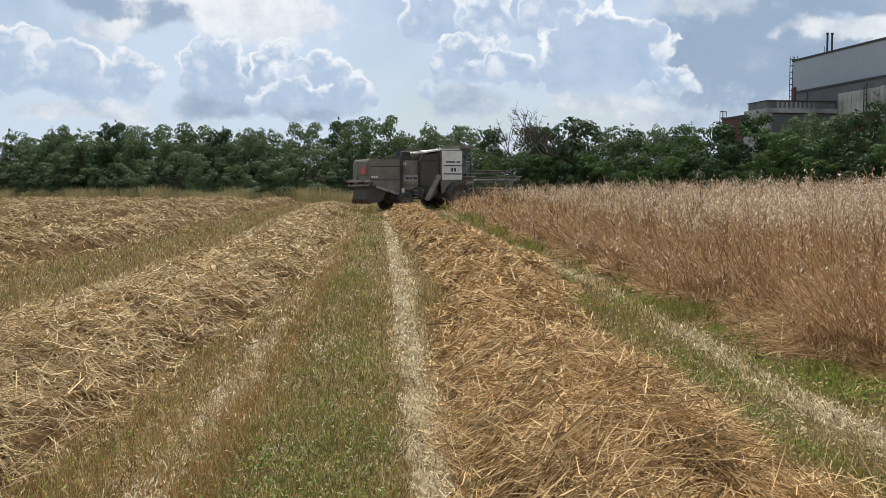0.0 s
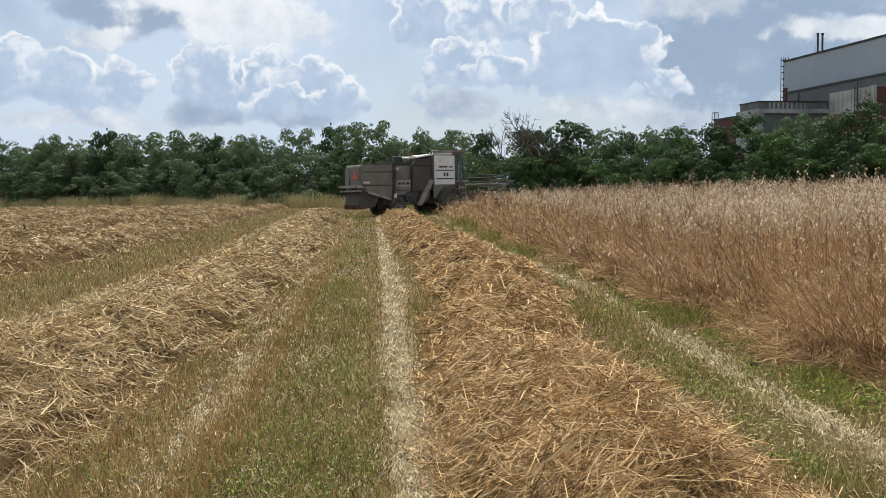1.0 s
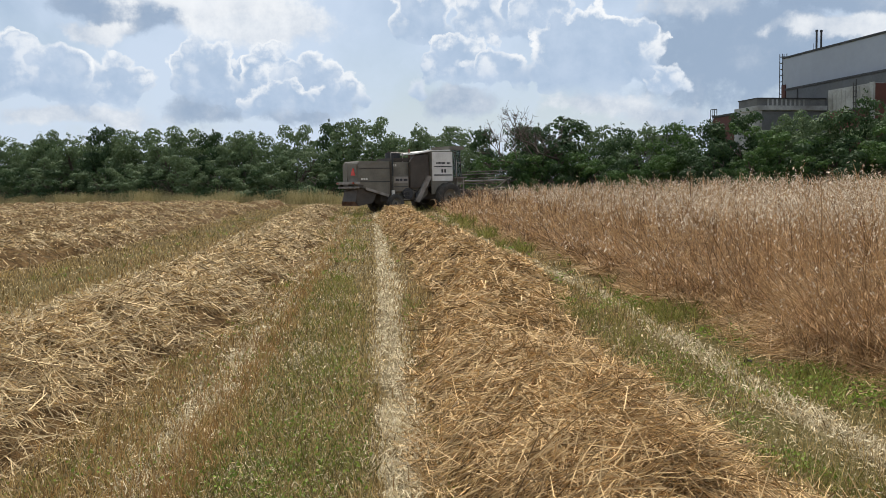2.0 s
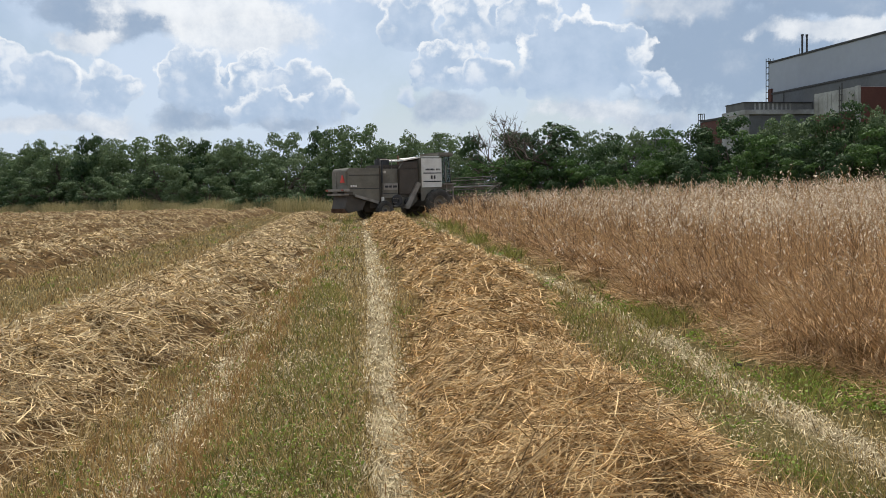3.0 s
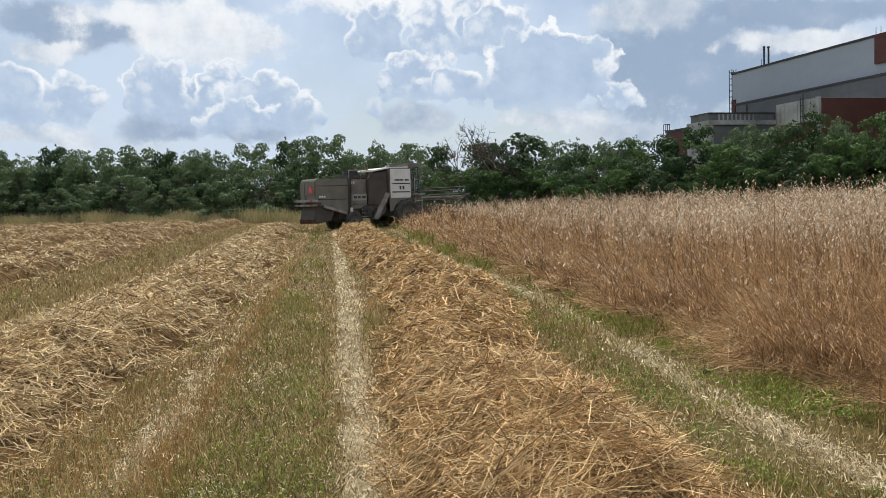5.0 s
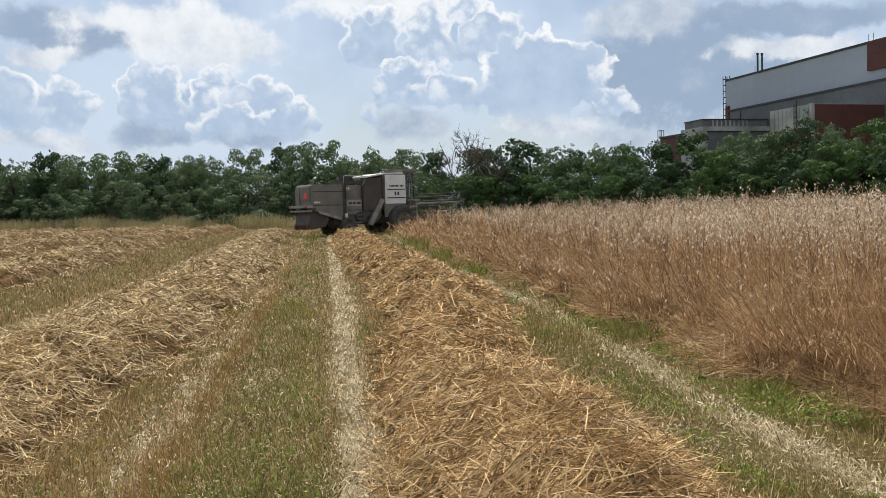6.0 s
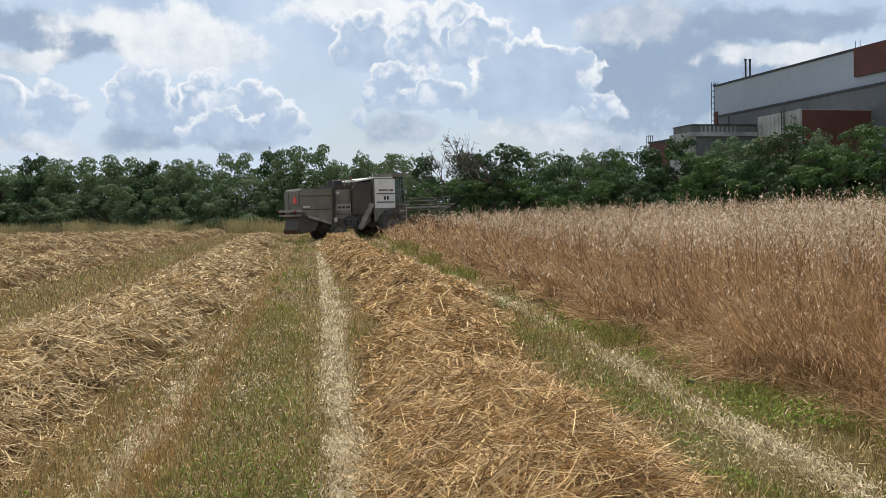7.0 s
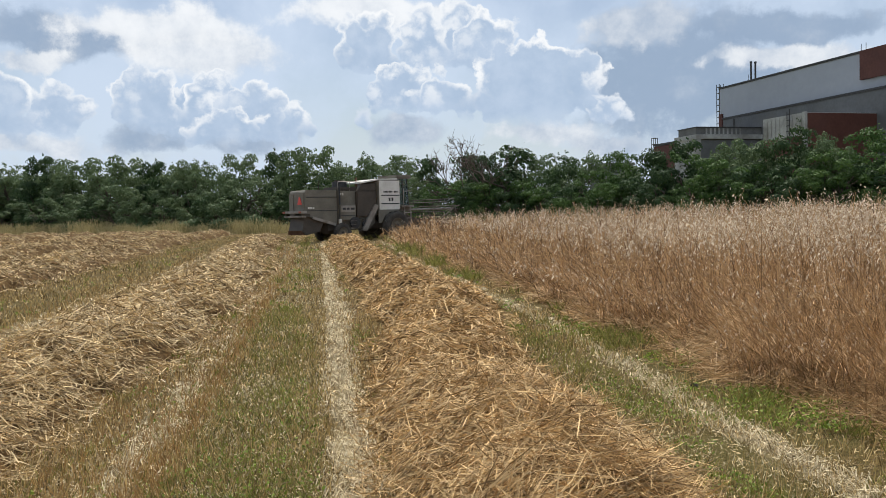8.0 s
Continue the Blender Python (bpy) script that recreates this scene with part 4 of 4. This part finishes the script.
def build_combine():
    """Local x forward from the tail, y to its left, z up."""
    c = new("combine_harvester")
    tagged(c, "dusty tan combine harvester with a white side panel", "combine harvester")
    # straw hood at the tail
    hood = part("straw_hood", slab([(0.0, 1.45), (0.04, 2.74), (0.14, 2.84), (2.05, 2.84), (2.05, 0.95), (1.6, 0.98), (0.45, 1.38)], -0.85, 0.85, 0.03), PAINT, c, "dusty tan sheet-metal hood")
    for z in (2.45, 1.72):
        part("panel_groove", box(0.12, 2.03, -0.872, -0.845, z - 0.018, z + 0.018), BLACK, hood)
        part("panel_groove", box(0.12, 2.03, 0.845, 0.872, z - 0.018, z + 0.018), BLACK, hood)
    part("seam", box(2.02, 2.06, -0.875, 0.875, 1.0, 2.86), PAINT_DARK, hood)
    part("rear_door", box(-0.025, 0.03, -0.78, 0.30, 1.95, 2.68, 0.01), PAINT, hood)
    part("rear_door", box(-0.025, 0.03, 0.34, 0.80, 1.55, 2.68, 0.01), PAINT, hood)
    part("door_hinge", rod((-0.04, 0.32, 1.6), (-0.04, 0.32, 2.65), 0.02), STEEL, hood)
    tri = part("warning_triangle", slab([(-0.24, 0), (0.24, 0), (0.05, 0.40), (-0.05, 0.40)], -0.012, 0.012), RED, hood, "red slow-vehicle warning triangle")
    tri.matrix_local = pose(-0.045, -0.42, 2.06, 0, 0, 90)
    bar = part("rear_bumper", box(-0.30, 0.05, -1.05, 1.05, 1.58, 1.72, 0.02), STEEL, c, "pale rear light bar")
    part("lower_bar", box(-0.26, 0.02, -1.0, 1.0, 1.36, 1.46, 0.015), STEEL, bar)
    part("plate_back", box(-0.29, -0.27, -0.3, 0.25, 1.46, 1.58), PAINT_DARK, bar)
    for y in (-0.9, 0.9):
        part("tail_light", box(-0.34, -0.30, y - 0.10, y + 0.10, 1.60, 1.70, 0.01), LAMP, bar, "orange-red tail light")
        part("bracket", box(-0.2, 0.3, y - 0.04, y + 0.04, 1.40, 1.56), PAINT_DARK, bar)
    ch = part("straw_chopper", slab([(0.06, 1.42), (-0.12, 0.62), (0.10, 0.42), (0.95, 0.55), (1.25, 1.15), (0.45, 1.40)], -0.78, 0.78, 0.02), PAINT_DARK, c, "dark dusty straw chopper")
    for i in range(9):
        part("deflector_fin", box(-0.20, 0.25, -0.70 + 0.17 * i, -0.68 + 0.17 * i, 0.42, 0.66), RUST, ch)
    part("side_flap", slab([(0.45, 1.42), (1.9, 1.02), (1.9, 0.86), (0.45, 1.28)], -0.93, -0.86), STEEL, c)
    # threshing body
    body = part("body", slab([(2.06, 2.80), (4.55, 2.80), (4.55, 1.0), (4.1, 0.62), (2.6, 0.72), (2.06, 0.95)], -0.84, 0.84, 0.03), PAINT, c, "dusty tan threshing body")
    part("engine_cover", box(2.10, 4.4, -0.80, 0.80, 2.80, 3.02, 0.06), PAINT_DARK, body)
    part("side_guard", box(2.12, 3.15, -1.00, -0.84, 1.15, 2.05, 0.03), PAINT, body)
    part("side_guard", box(3.20, 4.5, -1.06, -0.84, 1.35, 2.78, 0.04), PAINT_DARK, body, "dark dusty drive guard")
    part("silver_panel", box(2.20, 3.12, -1.02, -1.0, 1.62, 1.98, 0.008), STEEL, body, "silver maker's panel")
    for i, (a, b) in enumerate(((2.28, 2.5), (2.55, 2.72), (2.8, 3.05))):
        part("marking_bar", box(a, b, -1.025, -1.02, 1.74, 1.86), BLACK, body)
    for x in (2.22, 2.36):
        part("marking_bar", box(x, x + 0.09, -0.852, -0.84, 2.55, 2.68), WHITE, body)
    part("groove", box(2.15, 3.1, -1.01, -0.99, 1.40, 1.44), BLACK, body)
    part("side_pipe", rod((2.16, -0.93, 0.95), (2.16, -0.93, 3.22), 0.05, 8), BLACK, body, "black upright pipe")
    part("pale_cap", box(2.06, 2.22, -1.02, -0.92, 0.92, 1.24, 0.01), WHITE, body)
    for i in range(3):
        part("footstep", box(2.75, 3.12, -1.10, -0.98, 0.70 + 0.2 * i, 0.75 + 0.2 * i), STEEL, body)
    for x in (0.22, 0.36, 0.50):
        part("marking_bar", box(x, x + 0.10, -0.868, -0.85, 1.82, 1.92), WHITE, hood)
    part("hopper_shield", slab([(3.25, 2.78), (3.5, 3.12), (4.5, 3.22), (4.5, 2.78)], -1.02, -0.80, 0.03), PAINT_DARK, body)
    pul = part("pulley", lathe([(0.06, -1.10), (0.30, -1.10), (0.33, -1.06), (0.33, -1.0), (0.06, -1.0)], 24), DARKMETAL, body)
    pul.location = (3.05, 0, 1.02)
    pu2 = part("pulley", lathe([(0.05, -1.08), (0.20, -1.08), (0.22, -1.04), (0.22, -0.98), (0.05, -0.98)], 20), DARKMETAL, body)
    pu2.location = (3.75, 0, 0.92)
    part("drive_belt", rod((3.05, -1.06, 1.34), (3.75, -1.05, 1.14), 0.025, 6), RUBBER, body)
    part("drive_belt", rod((3.05, -1.06, 0.70), (3.75, -1.05, 0.70), 0.025, 6), RUBBER, body)
    part("elevator", slab([(3.45, 0.60), (3.75, 0.52), (4.62, 1.95), (4.32, 2.05)], -1.16, -0.98, 0.02), STEEL, c, "slanting pale grain elevator")
    part("sieve_box", box(1.5, 4.2, -0.70, 0.70, 0.62, 1.1, 0.02), PAINT_DARK, c)
    # air intake, exhaust and rail on the engine deck
    deck = part("intake_screen", rod((3.0, 0.45, 3.0), (3.0, 0.45, 3.35), 0.42, 20), DARKMETAL, c, "round engine air screen")
    part("screen_cap", rod((3.0, 0.45, 3.35), (3.0, 0.45, 3.42), 0.30, 20), PAINT_DARK, deck)
    part("exhaust_pipe", rod((3.6, -0.35, 2.95), (3.6, -0.35, 3.55), 0.06, 10), RUST, c)
    rail = part("deck_rail", rod((2.15, -0.78, 3.30), (4.4, -0.78, 3.30), 0.02, 6), STEEL, c)
    for x in (2.15, 2.9, 3.65, 4.4):
        part("rail_post", rod((x, -0.78, 2.8), (x, -0.78, 3.30), 0.018, 6), STEEL, rail)
    # grain tank with the white side panel
    tank = part("grain_tank", slab([(4.55, 1.45), (4.55, 3.30), (4.62, 3.42), (6.02, 3.42), (6.02, 1.45)], -1.18, 1.18, 0.03), PAINT, c, "tan grain tank")
    part("tank_cover", slab([(3.5, 3.28), (4.6, 3.46), (6.0, 3.52), (6.0, 3.44), (4.6, 3.38), (3.5, 3.2)], -1.0, 1.0, 0.01), WHITE, tank, "pale grain tank cover")
    for y0 in (-1.21, 1.18):
        part("white_panel", box(4.60, 6.0, y0, y0 + 0.03, 1.72, 3.36, 0.012), WHITE, tank, "dusty white side panel with black stripes")
    part("stripe", box(4.72, 5.95, -1.222, -1.21, 2.50, 2.555), BLACK, tank)
    part("stripe", box(4.72, 5.95, -1.222, -1.21, 2.02, 2.085), BLACK, tank)
    for i in range(11):
        if i != 7:
            part("lettering_bar", box(4.88 + 0.09 * i, 4.945 + 0.09 * i, -1.222, -1.21, 2.68, 2.78), BLACK, tank)
    for x in (5.22, 5.42):
        part("numeral_bar", box(x, x + 0.12, -1.222, -1.21, 2.19, 2.39), BLACK, tank)
    part("wheel_arch_panel", slab([(4.55, 1.74), (6.0, 1.74), (6.0, 1.55), (5.4, 1.62), (4.95, 1.35), (4.75, 0.98), (4.55, 0.95)], -1.19, -1.13, 0.008), PAINT, tank)
    part("mirror_arm", rod((6.4, -1.1, 2.75), (6.6, -1.5, 2.80), 0.02, 6), STEEL, c)
    part("unloading_auger", rod((5.2, 1.35, 2.9), (1.2, 1.45, 2.55), 0.16, 14), PAINT, c, "long unloading auger tube")
    # cab
    cab = part("cab_floor", box(6.02, 6.90, -0.95, 0.95, 1.62, 1.95, 0.03), PAINT, c, "operator cab with dusty windows")
    for x in (6.06, 6.46, 6.82):
        for y in (-0.92, 0.92):
            part("cab_post", rod((x, y, 1.9), (x - 0.04 if x < 6.8 else x - 0.1, y * 0.97, 3.50), 0.035, 6), DARKMETAL, cab)
    part("cab_roof", box(5.95, 7.00, -1.02, 1.02, 3.50, 3.72, 0.06), PAINT, cab, "flat tan cab roof")
    part("side_window", box(6.10, 6.43, -0.925, -0.915, 1.98, 3.48), GLASS, cab)
    part("side_window", box(6.49, 6.77, -0.925, -0.915, 1.98, 3.48), GLASS, cab)
    part("side_window", box(6.10, 6.77, 0.915, 0.925, 1.98, 3.48), GLASS, cab)
    part("windscreen", box(6.77, 6.78, -0.88, 0.88, 1.98, 3.48), GLASS, cab)
    part("rear_wall", box(6.02, 6.05, -0.9, 0.9, 1.95, 3.5), DARKMETAL, cab)
    part("seat_back", box(6.25, 6.38, -0.25, 0.25, 2.2, 2.85, 0.04), BLACK, cab)
    part("seat_cushion", box(6.3, 6.58, -0.26, 0.26, 2.1, 2.24, 0.04), BLACK, cab)
    part("steering_column", rod((6.74, 0, 1.95), (6.64, 0, 2.6), 0.04), BLACK, cab)
    lad = part("cab_ladder", box(6.2, 6.26, -1.32, -1.26, 0.5, 1.9), STEEL, c)
    part("ladder_rail", box(6.66, 6.72, -1.32, -1.26, 0.5, 1.9), STEEL, lad)
    for i in range(4):
        part("tread", box(6.2, 6.72, -1.36, -1.2, 0.55 + 0.32 * i, 0.60 + 0.32 * i), STEEL, lad)
    part("platform", box(6.05, 6.9, -1.34, -0.95, 1.86, 1.94), STEEL, c)
    part("handrail", rod((6.2, -1.3, 1.94), (6.2, -1.3, 2.9), 0.02, 6), STEEL, c)
    # axles and wheels
    part("front_axle", box(5.35, 5.85, -1.25, 1.25, 0.66, 1.0, 0.03), PAINT_DARK, c)
    part("rear_axle", box(2.05, 2.3, -1.1, 1.1, 0.42, 0.62, 0.02), PAINT_DARK, c)
    for y in (-1.33, 1.33):
        wheel(c, 5.6, y, 0.80, 0.52, 22)
    for y in (-1.08, 1.08):
        wheel(c, 2.2, y, 0.50, 0.32, 18)
    # feeder house and cutting table
    part("feeder_house", slab([(6.0, 1.5), (6.3, 1.6), (8.3, 0.95), (8.3, 0.30), (7.7, 0.32), (6.0, 0.9)], -0.6, 0.6, 0.02), PAINT_DARK, c, "sloping feeder house")
    table = part("cutting_table", slab([(8.3, 1.15), (8.42, 1.15), (8.45, 0.32), (9.4, 0.20), (9.4, 0.14), (8.3, 0.16)], -2.2, 2.2), RUST, c, "wide cutting table in the crop")
    for y in (-2.2, 2.14):
        part("end_plate", slab([(8.25, 1.2), (8.9, 1.15), (9.6, 0.6), (10.1, 0.18), (8.25, 0.12)], y, y + 0.06), PAINT_DARK, table)
    part("table_auger", rod((8.75, -2.1, 0.55), (8.75, 2.1, 0.55), 0.22, 14), STEEL, table)
    for y in (-2.12, 2.12):
        part("reel_arm", rod((8.35, y, 1.2), (9.25, y, 1.75), 0.045, 6), PAINT_DARK, table)
    reel = part("reel", rod((9.2, -2.05, 1.72), (9.2, 2.05, 1.72), 0.06, 10), STEEL, c, "pick-up reel with tined bars")
    for i in range(6):
        a = 2 * math.pi * i / 6 + 0.3
        dx, dz = 0.58 * math.cos(a), 0.58 * math.sin(a)
        bt = part("reel_bar", rod((9.2 + dx, -2.05, 1.72 + dz), (9.2 + dx, 2.05, 1.72 + dz), 0.025, 6), PAINT_DARK, reel)
        bm = bmesh.new()
        for k in range(24):
            yy = -1.98 + k * 0.172
            rod((9.2 + dx, yy, 1.72 + dz), (9.15 + dx, yy, 1.50 + dz), 0.008, 4, bm)
        tagged(part("tines", bm, DARKMETAL, bt), kind="stuff")
        for y in (-2.0, 0, 2.0):
            part("spoke", rod((9.2, y, 1.72), (9.2 + dx, y, 1.72 + dz), 0.018, 6), PAINT_DARK, reel)
    c.matrix_world = Matrix.LocRotScale(COMBINE[:3], Euler((0, 0, radians(90 - COMBINE[3]))), None)
    return c


COMBINE = (-4.78, 46.3, 0.31, 56.0)     # place of the tail on the ground, and heading from +y, clockwise
build_combine()

clod = new("earth_clod", bpy.data.meshes.new("earth_clod"))
bm = bmesh.new()
bmesh.ops.create_icosphere(bm, subdivisions=3, radius=0.034)
for v in bm.verts:
    v.co *= 1 + 0.5 * (noise.noise(v.co * 22) + 0.4 * noise.noise(v.co * 60))
    v.co.z *= 0.75
bm.to_mesh(clod.data)
bm.free()
clod.data.materials.append(material("dark_earth", (0.018, 0.014, 0.010), (0.045, 0.034, 0.024), 0.95, scale=12, bump=0.6))
clod.location = (2.71, 7.35, 0.03)
tagged(clod, "small dark clod of earth in the pale track", "clod")
